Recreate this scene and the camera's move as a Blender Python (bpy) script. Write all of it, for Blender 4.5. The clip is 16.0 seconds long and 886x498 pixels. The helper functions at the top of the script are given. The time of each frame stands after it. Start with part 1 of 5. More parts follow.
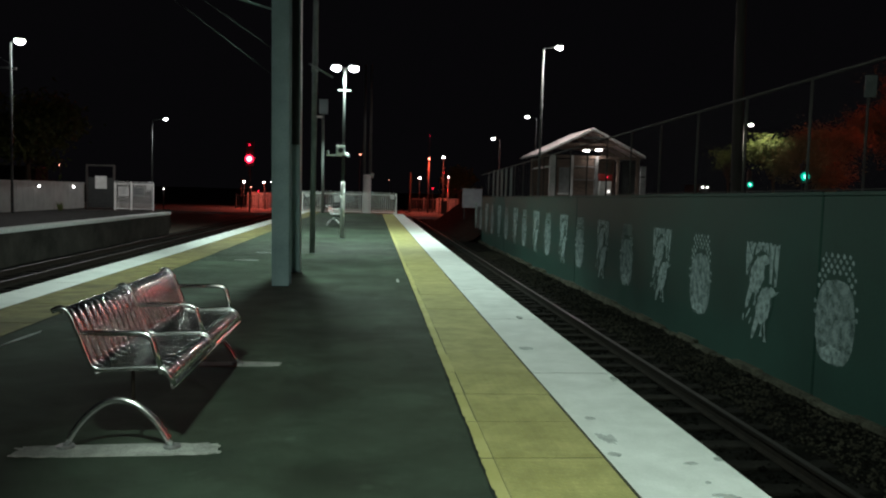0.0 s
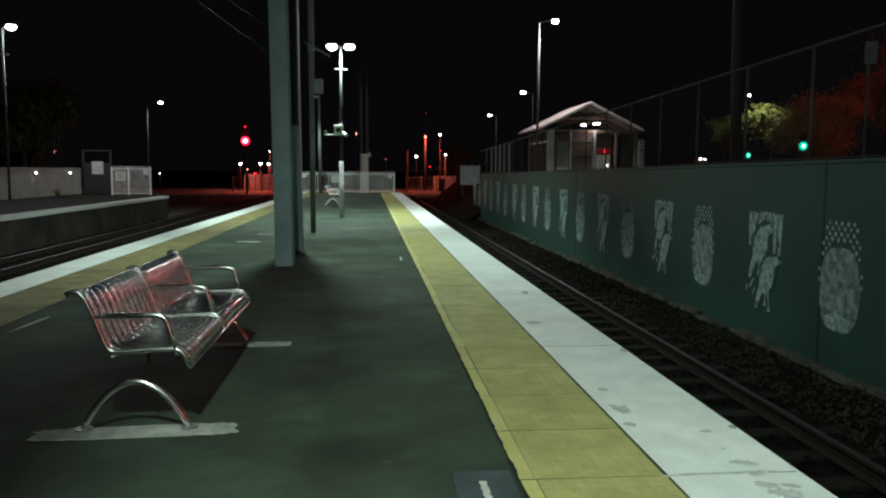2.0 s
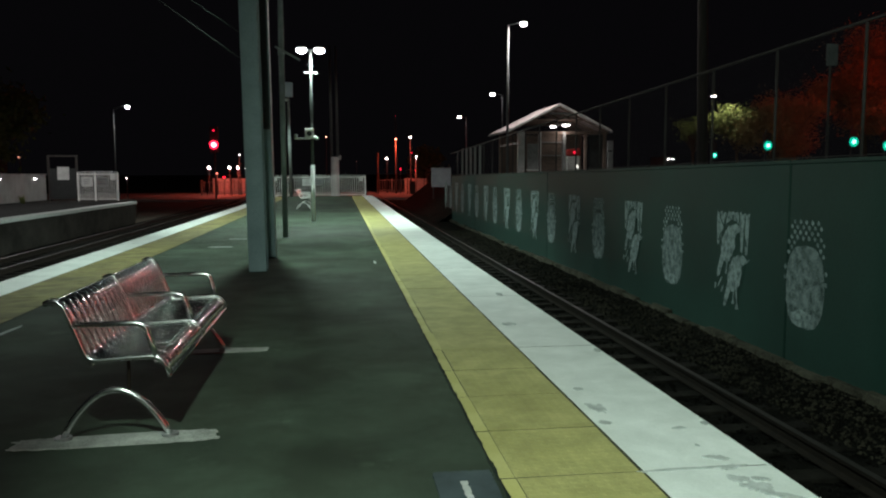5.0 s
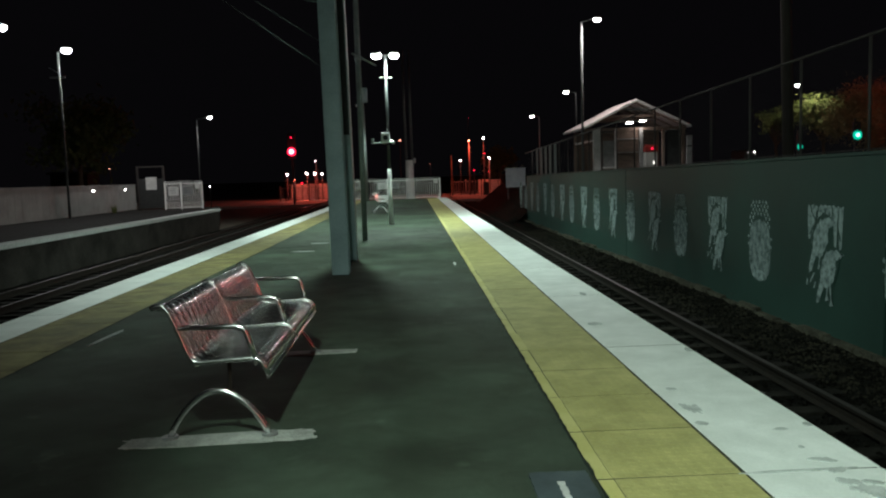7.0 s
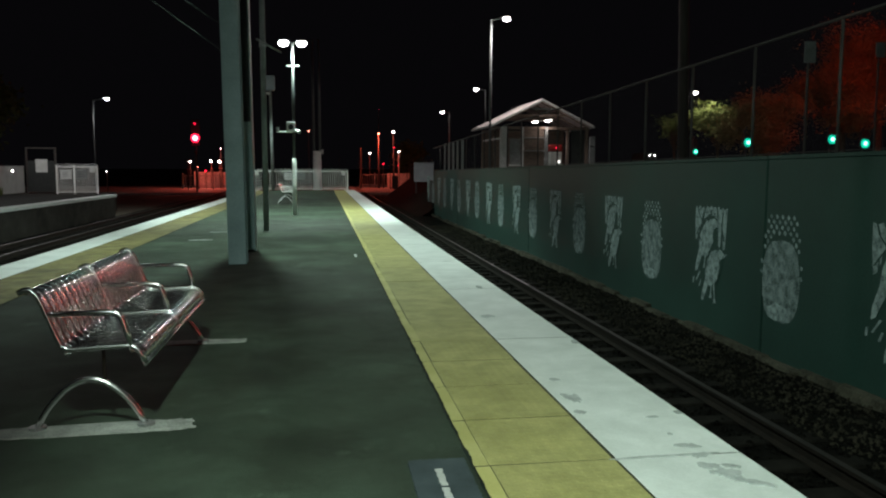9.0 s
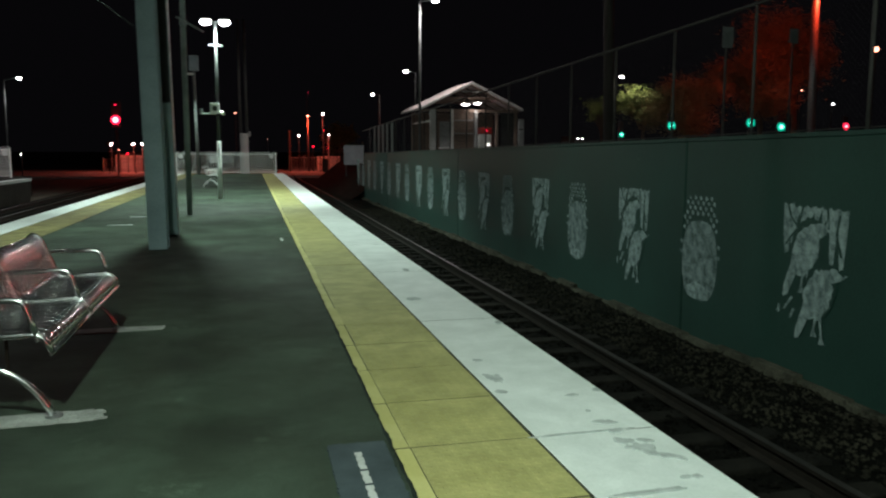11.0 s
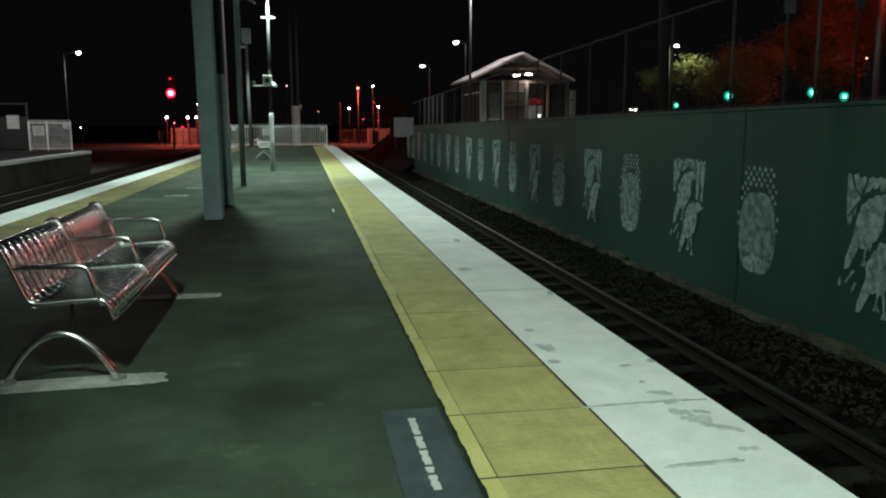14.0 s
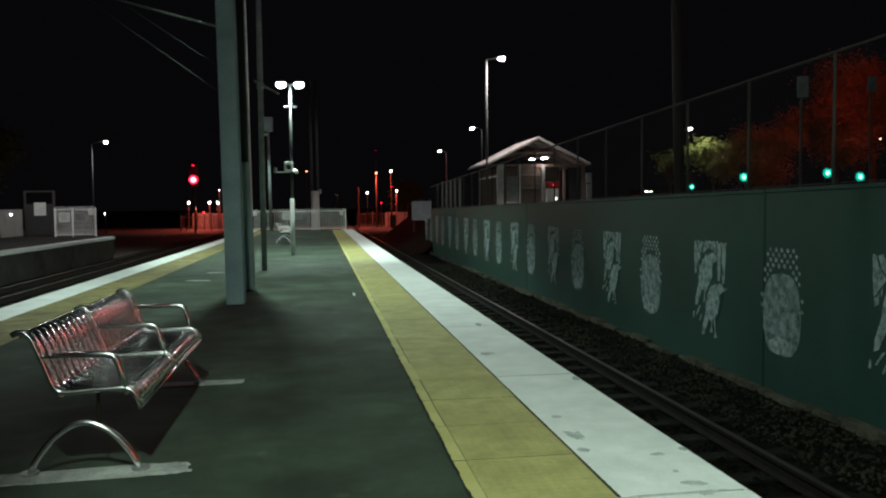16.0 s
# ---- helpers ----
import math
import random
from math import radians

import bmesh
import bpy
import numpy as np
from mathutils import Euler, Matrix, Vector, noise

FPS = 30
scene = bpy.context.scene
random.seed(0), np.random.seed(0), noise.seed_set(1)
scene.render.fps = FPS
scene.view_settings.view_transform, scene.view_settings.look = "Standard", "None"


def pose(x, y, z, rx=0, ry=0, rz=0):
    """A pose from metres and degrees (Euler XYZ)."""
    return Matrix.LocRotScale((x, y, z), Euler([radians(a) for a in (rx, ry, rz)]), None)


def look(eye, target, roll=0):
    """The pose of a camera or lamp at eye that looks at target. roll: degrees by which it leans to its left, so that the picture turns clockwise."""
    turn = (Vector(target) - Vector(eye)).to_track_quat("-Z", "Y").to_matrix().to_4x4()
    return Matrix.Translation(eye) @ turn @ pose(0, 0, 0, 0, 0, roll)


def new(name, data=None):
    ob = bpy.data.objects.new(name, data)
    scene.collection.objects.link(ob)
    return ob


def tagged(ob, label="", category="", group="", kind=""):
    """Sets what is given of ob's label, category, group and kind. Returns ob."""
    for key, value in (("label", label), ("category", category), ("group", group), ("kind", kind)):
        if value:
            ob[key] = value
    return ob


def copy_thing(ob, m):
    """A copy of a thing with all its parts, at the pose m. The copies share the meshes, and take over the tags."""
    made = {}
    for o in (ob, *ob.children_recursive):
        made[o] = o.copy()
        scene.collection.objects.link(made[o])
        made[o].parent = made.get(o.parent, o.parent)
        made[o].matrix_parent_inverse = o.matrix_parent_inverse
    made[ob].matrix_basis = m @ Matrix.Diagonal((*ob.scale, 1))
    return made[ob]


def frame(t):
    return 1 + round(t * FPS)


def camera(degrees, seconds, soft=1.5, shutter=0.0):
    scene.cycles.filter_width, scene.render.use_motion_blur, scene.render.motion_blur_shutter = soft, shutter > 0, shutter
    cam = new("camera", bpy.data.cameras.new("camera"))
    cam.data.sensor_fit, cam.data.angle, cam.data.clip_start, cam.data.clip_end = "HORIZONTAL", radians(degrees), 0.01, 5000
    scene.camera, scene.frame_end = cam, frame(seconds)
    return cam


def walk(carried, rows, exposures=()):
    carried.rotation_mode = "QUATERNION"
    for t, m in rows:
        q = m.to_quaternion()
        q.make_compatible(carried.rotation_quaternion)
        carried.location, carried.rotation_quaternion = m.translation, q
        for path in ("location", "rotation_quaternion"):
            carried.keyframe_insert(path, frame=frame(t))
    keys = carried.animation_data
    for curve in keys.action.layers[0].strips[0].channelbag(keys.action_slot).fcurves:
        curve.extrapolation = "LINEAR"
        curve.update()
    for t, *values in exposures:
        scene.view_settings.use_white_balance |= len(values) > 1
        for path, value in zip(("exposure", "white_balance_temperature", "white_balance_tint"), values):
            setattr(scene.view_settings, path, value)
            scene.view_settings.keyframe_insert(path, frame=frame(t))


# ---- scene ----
cam = camera(58.4, 16.0, soft=2.1, shutter=0.6)
PATH = [
    (0, (0.108, 0.04, 1.396), (0.286, 2.028, 1.256), 1.6),
    (0.5, (0.094, 0.031, 1.397), (0.254, 2.02, 1.265), 1.6),
    (1, (0.082, 0.033, 1.391), (0.235, 2.022, 1.254), 0.9),
    (1.5, (0.062, 0.043, 1.383), (0.222, 2.031, 1.224), 0.1),
    (2, (0.035, 0.051, 1.379), (0.218, 2.033, 1.184), 0.3),
    (2.5, (0.014, 0.047, 1.382), (0.216, 2.025, 1.171), 0.2),
    (3, (-0.02, 0.057, 1.376), (0.221, 2.03, 1.151), 0.2),
    (3.5, (-0.001, 0.048, 1.388), (0.247, 2.022, 1.183), 0.7),
    (6, (-0.021, -0.033, 1.399), (0.2, 1.945, 1.208), -1.8),
    (6.5, (-0.069, -0.023, 1.392), (0.058, 1.964, 1.202), -2.4),
    (7, (-0.088, -0.023, 1.401), (-0.02, 1.967, 1.217), -1.8),
    (7.5, (-0.071, -0.037, 1.387), (0.06, 1.949, 1.182), -0.1),
    (8, (-0.039, -0.047, 1.384), (0.213, 1.927, 1.185), -0.2),
    (10.5, (0.088, -0.029, 1.36), (0.432, 1.928, 1.134), 0.5),
    (11, (0.095, -0.025, 1.365), (0.559, 1.905, 1.121), 0.1),
    (11.5, (-0.015, 0.006, 1.356), (0.455, 1.933, 1.103), -1.2),
    (12, (-0.065, 0.001, 1.366), (0.091, 1.973, 1.075), -0.3),
    (12.5, (-0.025, -0.037, 1.362), (0.099, 1.948, 1.15), -0.5),
    (13, (0.002, -0.045, 1.352), (0.22, 1.931, 1.129), -0.6),
    (13.5, (0.052, -0.025, 1.331), (0.392, 1.923, 1.034), -0.3),
    (14, (0.075, -0.012, 1.341), (0.416, 1.934, 1.029), -0.1),
    (14.5, (0.075, -0.009, 1.342), (0.445, 1.939, 1.081), -0.2),
    (15, (0.063, 0.003, 1.347), (0.446, 1.952, 1.115), 0.6),
    (15.5, (0.045, -0.01, 1.366), (0.375, 1.958, 1.224), -0.0),
    (16, (0.028, -0.007, 1.361), (0.331, 1.968, 1.255), -0.6),
]
walk(cam, [(t, look(eye, target, roll)) for t, eye, target, roll in PATH])

# ---- light ----
world = bpy.data.worlds.new("night_sky")
scene.world = world
world.use_nodes = True
world.node_tree.nodes["Background"].inputs["Color"].default_value = (0.95, 0.88, 1.10, 1)
world.node_tree.nodes["Background"].inputs["Strength"].default_value = 0.0021

COOL = (0.75, 1.0, 0.88)
NEUTRAL = (0.79, 1.0, 0.85)
WARM_RED = (1.0, 0.060, 0.022)


def lamp(name, kind, place, power, colour, size=0.25, target=None, cone=150, blend=0.5):
    data = bpy.data.lights.new(name, kind)
    data.energy, data.color = power, colour
    if kind == "AREA":
        data.shape, data.size = "DISK", size
    else:
        data.shadow_soft_size = size
    if kind == "SPOT":
        data.spot_size, data.spot_blend = radians(cone), blend
    ob = new(name, data)
    ob.matrix_world = look(place, target) if target else Matrix.Translation(place)
    return ob


TWIN_FAR, MAST_LAMP, TWIN_NEAR, REAR_FILL = (-0.80, 23.8), (-1.316, 14.51), (-0.80, 0.0), (-0.80, -12.0)
# near post: one lantern lit, its spot turned to darken the left floor
lamp("platform_lamp_light", "SPOT", (-0.54, 0, 4.88), 1230, NEUTRAL, 0.10, (4.34, 0.25, 3.88), 180, 0.14)
for dx in (-0.26, 0.26):
    # unseen rear pair, added to brighten the mast and bench fronts
    lamp("platform_lamp_light", "SPOT", (REAR_FILL[0] + dx, REAR_FILL[1], 4.88), 520, NEUTRAL, 0.10, (0.2, -3.0, 0), 80)
    lamp("platform_lamp_light", "SPOT", (TWIN_FAR[0] + dx, TWIN_FAR[1], 4.88), 1200, COOL, 0.10, (TWIN_FAR[0] + dx - 0.4, 24.6, 0), 146)
lamp("platform_lamp_light", "SPOT", (*MAST_LAMP, 5.75), 1450, COOL, 0.08, (-0.5, 13.4, 0), 118, 0.8)
lamp("street_lamp_light", "SPOT", (8.6, 37.0, 8.2), 1200, (1.0, 0.93, 0.90), 0.2, (8.6, 37, 0), 178, 0.12)
lamp("left_lamp_light", "SPOT", (-15.3, 38.6, 7.4), 1300, (1.0, 0.98, 0.95), 0.2, (-14.5, 36.6, 0), 174, 0.3)
lamp("tree_lamp_light", "SPOT", (34.6, 68.6, 8.3), 700, (1.0, 0.97, 0.7), 0.2, (34.2, 70, 0), 165)
lamp("sodium_light", "POINT", (31.9, 39.35, 11.0), 1150, WARM_RED, 0.3)
lamp("crossing_light", "POINT", (6.6, 94.2, 4.6), 1500, (1.0, 0.11, 0.06), 0.3)
lamp("crossing_light", "POINT", (-12.9, 93.6, 1.9), 1150, (1.0, 0.10, 0.06), 0.2)
lamp("end_pole_light", "SPOT", (-3.6, 47.0, 5.7), 900, COOL, 0.12, (-3.0, 45.0, 0), 150)
lamp("gate_lamp_light", "SPOT", (-11.8, 46.7, 5.0), 300, (1.0, 1.0, 0.97), 0.15, (-11.8, 46.0, 0), 165)
# narrow red spot from an unseen source, added to tint bench and floor
lamp("added_red_light", "SPOT", (4.9, -4.9, 1.6), 130, (1.0, 0.07, 0.06), 0.12, (-1.5, 3.0, 0.0), 30)

# ---- materials ----


def material(name, colours, rough=0.8, metal=0.0, scale=6.0, fine=90.0, bump=0.15, depth=0.01, spread=(0.35, 0.65), random_tint=0.0, rough_vary=0.12, coords="Object", stretch=None, stain=None, spec=0.5, scuff=None):
    """Two scales of noise between colours[0] and colours[1], a fine grain in the relief and the gloss."""
    m = bpy.data.materials.new(name)
    m.use_nodes = True
    nt = m.node_tree
    n, l = nt.nodes, nt.links
    bsdf = n["Principled BSDF"]
    bsdf.inputs["Metallic"].default_value = metal
    bsdf.inputs["Specular IOR Level"].default_value = spec
    geo = n.new("ShaderNodeTexCoord") if coords == "Object" else n.new("ShaderNodeNewGeometry")
    vec = geo.outputs["Object"] if coords == "Object" else geo.outputs["Position"]
    if stretch:
        mp = n.new("ShaderNodeMapping")
        mp.inputs["Scale"].default_value = stretch
        l.new(vec, mp.inputs["Vector"])
        vec = mp.outputs["Vector"]
    big = n.new("ShaderNodeTexNoise")
    big.inputs["Scale"].default_value, big.inputs["Detail"].default_value, big.inputs["Roughness"].default_value = scale, 6, 0.6
    small = n.new("ShaderNodeTexNoise")
    small.inputs["Scale"].default_value, small.inputs["Detail"].default_value = fine, 3
    l.new(vec, big.inputs["Vector"]), l.new(vec, small.inputs["Vector"])
    mixed = n.new("ShaderNodeMix")
    mixed.data_type = "FLOAT"
    mixed.inputs[0].default_value = 0.3
    l.new(big.outputs["Fac"], mixed.inputs[2]), l.new(small.outputs["Fac"], mixed.inputs[3])
    ramp = n.new("ShaderNodeValToRGB")
    ramp.color_ramp.elements[0].position, ramp.color_ramp.elements[1].position = spread
    ramp.color_ramp.elements[0].color, ramp.color_ramp.elements[1].color = (*colours[0], 1), (*colours[1], 1)
    l.new(mixed.outputs[0], ramp.inputs["Fac"])
    out = ramp.outputs["Color"]
    if stain:
        worn = n.new("ShaderNodeTexNoise")
        worn.inputs["Scale"].default_value, worn.inputs["Detail"].default_value, worn.inputs["Distortion"].default_value = stain[0], 6, 0.35
        worn.inputs["Roughness"].default_value = 0.65
        l.new(vec, worn.inputs["Vector"])
        cut = n.new("ShaderNodeValToRGB")
        cut.color_ramp.elements[0].position, cut.color_ramp.elements[1].position = 0.38, 0.64
        cut.color_ramp.elements[0].color, cut.color_ramp.elements[1].color = (*stain[1], 1), (*stain[2], 1)
        l.new(worn.outputs["Fac"], cut.inputs["Fac"])
        mul = n.new("ShaderNodeMix")
        mul.data_type, mul.blend_type = "RGBA", "MULTIPLY"
        mul.inputs[0].default_value = 1.0
        l.new(out, mul.inputs[6]), l.new(cut.outputs["Color"], mul.inputs[7])
        out = mul.outputs[2]
    if scuff:
        for size, low, high, gain in scuff:
            rub = n.new("ShaderNodeTexNoise")
            rub.inputs["Scale"].default_value, rub.inputs["Detail"].default_value, rub.inputs["Roughness"].default_value = size, 9, 0.72
            l.new(vec, rub.inputs["Vector"])
            mask = n.new("ShaderNodeMapRange")
            mask.inputs["From Min"].default_value, mask.inputs["From Max"].default_value = low, high
            mask.inputs["To Min"].default_value, mask.inputs["To Max"].default_value = 1.0, gain
            l.new(rub.outputs["Fac"], mask.inputs["Value"])
            lift = n.new("ShaderNodeVectorMath")
            lift.operation = "SCALE"
            l.new(out, lift.inputs[0]), l.new(mask.outputs["Result"], lift.inputs["Scale"])
            out = lift.outputs["Vector"]
    if random_tint:
        info = n.new("ShaderNodeObjectInfo")
        mr = n.new("ShaderNodeMapRange")
        mr.inputs["To Min"].default_value, mr.inputs["To Max"].default_value = 1 - random_tint, 1 + random_tint
        hsv = n.new("ShaderNodeHueSaturation")
        l.new(info.outputs["Random"], mr.inputs["Value"])
        l.new(mr.outputs["Result"], hsv.inputs["Value"])
        l.new(out, hsv.inputs["Color"])
        out = hsv.outputs["Color"]
    l.new(out, bsdf.inputs["Base Color"])
    rr = n.new("ShaderNodeMapRange")
    rr.inputs["To Min"].default_value, rr.inputs["To Max"].default_value = max(0.02, rough - rough_vary), min(1, rough + rough_vary)
    l.new(mixed.outputs[0], rr.inputs["Value"])
    l.new(rr.outputs["Result"], bsdf.inputs["Roughness"])
    if bump:
        b = n.new("ShaderNodeBump")
        b.inputs["Strength"].default_value, b.inputs["Distance"].default_value = bump, depth
        l.new(small.outputs["Fac"], b.inputs["Height"])
        l.new(b.outputs["Normal"], bsdf.inputs["Normal"])
    return m


def glow(name, colour, strength):
    m = bpy.data.materials.new(name)
    m.use_nodes = True
    b = m.node_tree.nodes["Principled BSDF"]
    b.inputs["Base Color"].default_value = (*colour, 1)
    b.inputs["Emission Color"].default_value = (*colour, 1)
    b.inputs["Emission Strength"].default_value = strength
    return m


ASPHALT = material("asphalt", ((0.021, 0.0315, 0.0225), (0.075, 0.105, 0.078)), 0.8, 0, 0.55, 150, 0.8, 0.008, (0.36, 0.62), stain=(1.5, (0.70, 0.68, 0.64), (1.13, 1.17, 1.13)), spec=0.2, scuff=((2.1, 0.60, 0.72, 1.9), (5.5, 0.62, 0.74, 1.7)))
TAR = material("dark_tar", ((0.009, 0.014, 0.011), (0.028, 0.038, 0.031)), 0.8, 0, 4, 90, 0.6, 0.006, spec=0.1)
GROUT = material("dirty_joint_filling", ((0.018, 0.020, 0.011), (0.05, 0.055, 0.03)), 0.95, 0, 6, 80, 0.4, 0.004)
FOOTING = material("stained_footing", ((0.022, 0.021, 0.015), (0.125, 0.116, 0.088)), 0.95, 0, 2.6, 40, 0.7, 0.012, (0.38, 0.66), spec=0.15)
TOE = material("brown_toe_rubble", ((0.013, 0.0115, 0.0085), (0.058, 0.052, 0.038)), 0.95, 0, 2.2, 40, 0.7, 0.012, (0.38, 0.68), spec=0.08)
STENCIL_DIM = material("faded_stencil_paint", ((0.030, 0.055, 0.052), (0.24, 0.30, 0.30)), 0.8, 0, 9, 45, 0.2, 0.003, (0.36, 0.60), coords="Position", spec=0.2)
YELLOW = material("yellow_tactile", ((0.34, 0.315, 0.105), (0.53, 0.49, 0.205)), 0.75, 0, 1.6, 60, 0.35, 0.004, (0.3, 0.7), 0.06, stain=(5.0, (0.80, 0.80, 0.78), (1.05, 1.05, 1.05)), coords="Position")
YELLOW_EDGE = material("yellow_edging", ((0.42, 0.385, 0.11), (0.60, 0.56, 0.24)), 0.75, 0, 2.5, 60, 0.25, 0.004, (0.3, 0.7), 0.06)
WHITE_PAINT = material("white_coping_paint", ((0.70, 0.74, 0.72), (0.88, 0.91, 0.89)), 0.62, 0, 1.3, 70, 0.25, 0.004, (0.25, 0.6), 0.03, coords="Position", stain=(3.4, (0.90, 0.91, 0.90), (1.03, 1.03, 1.03)))
WORN = material("bare_worn_concrete", ((0.33, 0.36, 0.35), (0.60, 0.63, 0.62)), 0.9, 0, 9, 120, 0.4, 0.004)
CONCRETE = material("rough_concrete", ((0.12, 0.12, 0.11), (0.30, 0.30, 0.27)), 0.9, 0, 2.2, 45, 0.5, 0.01)
# dark concrete for the far platform's body and the hut
DARK_CONCRETE = material("dark_concrete", ((0.012, 0.0115, 0.010), (0.052, 0.049, 0.044)), 0.95, 0, 0.9, 30, 0.6, 0.015, (0.38, 0.70), spec=0.15)
PAD = material("light_concrete_pad", ((0.20, 0.21, 0.195), (0.50, 0.52, 0.49)), 0.9, 0, 5, 80, 0.4, 0.006)
WALL_GREEN = material("green_wall_paint", ((0.009, 0.031, 0.0245), (0.0205, 0.062, 0.049)), 0.6, 0, 0.7, 38, 0.3, 0.008, (0.3, 0.7), 0.04, spec=0.3)
STENCIL = material("worn_stencil_paint", ((0.050, 0.080, 0.078), (0.33, 0.41, 0.41)), 0.8, 0, 12, 70, 0.2, 0.003, (0.33, 0.60), coords="Position", spec=0.2)
STEEL_TEAL = material("teal_painted_steel", ((0.22, 0.31, 0.335), (0.35, 0.46, 0.49)), 0.55, 0.0, 2.5, 70, 0.15, 0.004)
GALV = material("galvanised_steel", ((0.22, 0.23, 0.23), (0.42, 0.44, 0.44)), 0.5, 0.7, 12, 90, 0.1, 0.003)
DULL_GALV = material("weathered_fence_steel", ((0.020, 0.017, 0.016), (0.046, 0.041, 0.038)), 0.75, 0.1, 9, 90, 0.1, 0.003)
# paler, smoother copy of the slat steel that puts glints into the bends
BEND_GLINT = material("bend_glint_steel", ((0.70, 0.71, 0.71), (0.88, 0.88, 0.88)), 0.16, 1.0, 9, 200, 0.03, 0.001, rough_vary=0.03)
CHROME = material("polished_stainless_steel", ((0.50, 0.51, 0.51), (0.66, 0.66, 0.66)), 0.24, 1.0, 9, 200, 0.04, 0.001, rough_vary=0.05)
TUBE_STEEL = material("satin_stainless_tube", ((0.70, 0.71, 0.71), (0.86, 0.86, 0.86)), 0.25, 1.0, 9, 200, 0.04, 0.001, rough_vary=0.05)
WHITE_STEEL = material("white_painted_steel", ((0.70, 0.72, 0.70), (0.86, 0.87, 0.85)), 0.55, 0, 6, 90, 0.1, 0.003)
POLE_GREY = material("dull_grey_pole_paint", ((0.055, 0.06, 0.06), (0.12, 0.13, 0.13)), 0.65, 0.0, 6, 70, 0.15, 0.004)
DARK_STEEL = material("dark_painted_steel", ((0.012, 0.014, 0.014), (0.035, 0.038, 0.038)), 0.6, 0.2, 6, 90, 0.1, 0.003)
# rails and sleepers near-black: the unlit track bed goes into their colour
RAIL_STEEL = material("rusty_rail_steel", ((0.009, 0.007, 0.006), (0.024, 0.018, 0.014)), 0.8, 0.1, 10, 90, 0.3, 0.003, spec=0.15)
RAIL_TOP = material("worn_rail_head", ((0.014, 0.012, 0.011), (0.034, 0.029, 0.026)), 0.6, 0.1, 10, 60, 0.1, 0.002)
# near-black stone: the lack of light in the bed is put into its colour
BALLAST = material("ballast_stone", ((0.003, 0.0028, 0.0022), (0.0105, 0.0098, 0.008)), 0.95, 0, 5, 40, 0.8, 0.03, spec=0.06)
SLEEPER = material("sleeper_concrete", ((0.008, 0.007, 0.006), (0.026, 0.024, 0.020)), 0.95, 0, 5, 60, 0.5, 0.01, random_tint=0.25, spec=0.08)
EARTH = material("dry_earth", ((0.030, 0.027, 0.022), (0.085, 0.078, 0.062)), 1.0, 0, 1.5, 25, 0.8, 0.04, spec=0.1)
STREET = material("street_asphalt", ((0.035, 0.034, 0.034), (0.07, 0.068, 0.066)), 0.85, 0, 0.6, 60, 0.3, 0.01)
BARK = material("bark", ((0.06, 0.045, 0.03), (0.14, 0.11, 0.08)), 0.95, 0, 5, 40, 0.8, 0.02)
LEAF = material("olive_leaves", ((0.05, 0.07, 0.015), (0.13, 0.15, 0.04)), 0.7, 0, 2, 30, 0, 0, (0.3, 0.7), coords="Position")
# paler than the olive leaves, so these crowns look more strongly lit
PALE_LEAF = material("pale_brown_leaves", ((0.16, 0.125, 0.055), (0.33, 0.25, 0.11)), 0.8, 0, 1.2, 30, 0, 0, (0.3, 0.7), coords="Position", spec=0.2)
ROOF = material("pale_roof_sheet", ((0.42, 0.36, 0.36), (0.62, 0.55, 0.54)), 0.55, 0.2, 2, 40, 0.1, 0.004)
TIMBER = material("brown_boarding", ((0.09, 0.066, 0.053), (0.20, 0.148, 0.118)), 0.8, 0, 3, 50, 0.4, 0.005, stretch=(1, 1, 8))
PANEL_BLUE = material("faded_blue_floor_paint", ((0.022, 0.036, 0.042), (0.062, 0.086, 0.096)), 0.85, 0, 4, 120, 0.4, 0.004)
SIGN_WHITE = material("sign_white", ((0.45, 0.46, 0.45), (0.62, 0.63, 0.62)), 0.6, 0, 5, 80, 0.05, 0.002)
SIGN_GREY = material("sign_grey", ((0.16, 0.17, 0.17), (0.28, 0.29, 0.29)), 0.7, 0, 5, 80, 0.05, 0.002)
RED_PAINT = material("red_paint", ((0.30, 0.02, 0.02), (0.45, 0.04, 0.03)), 0.5, 0, 5, 80, 0.05, 0.002)
PALE_SHEET = material("pale_fence_sheet", ((0.21, 0.215, 0.21), (0.34, 0.345, 0.335)), 0.6, 0.1, 1.2, 40, 0.15, 0.005)
POST_GREY = material("pale_grey_pole_paint", ((0.13, 0.15, 0.145), (0.24, 0.26, 0.255)), 0.6, 0.0, 5, 70, 0.15, 0.004)
POWER_POLE = material("weathered_pole_timber", ((0.028, 0.022, 0.020), (0.060, 0.050, 0.045)), 0.95, 0, 3, 60, 0.5, 0.008, stretch=(4, 4, 0.4))
# near-black deck, much darker than the island platform's asphalt
FAR_DECK = material("near_black_asphalt", ((0.004, 0.004, 0.004), (0.014, 0.0135, 0.013)), 0.95, 0, 0.8, 60, 0.5, 0.01, (0.36, 0.66), spec=0.1)
BLUE_SHEET = material("blue_grey_sheet", ((0.20, 0.24, 0.26), (0.34, 0.39, 0.41)), 0.6, 0.1, 1.5, 40, 0.1, 0.004)
# left strip's yellow: darker and browner than the right strip's
YELLOW_LEFT = material("brownish_yellow_tactile", ((0.15, 0.13, 0.045), (0.36, 0.32, 0.12)), 0.8, 0, 1.3, 60, 0.35, 0.004, (0.32, 0.70), 0.08, stain=(3.0, (0.60, 0.56, 0.50), (1.05, 1.05, 1.05)), coords="Position")
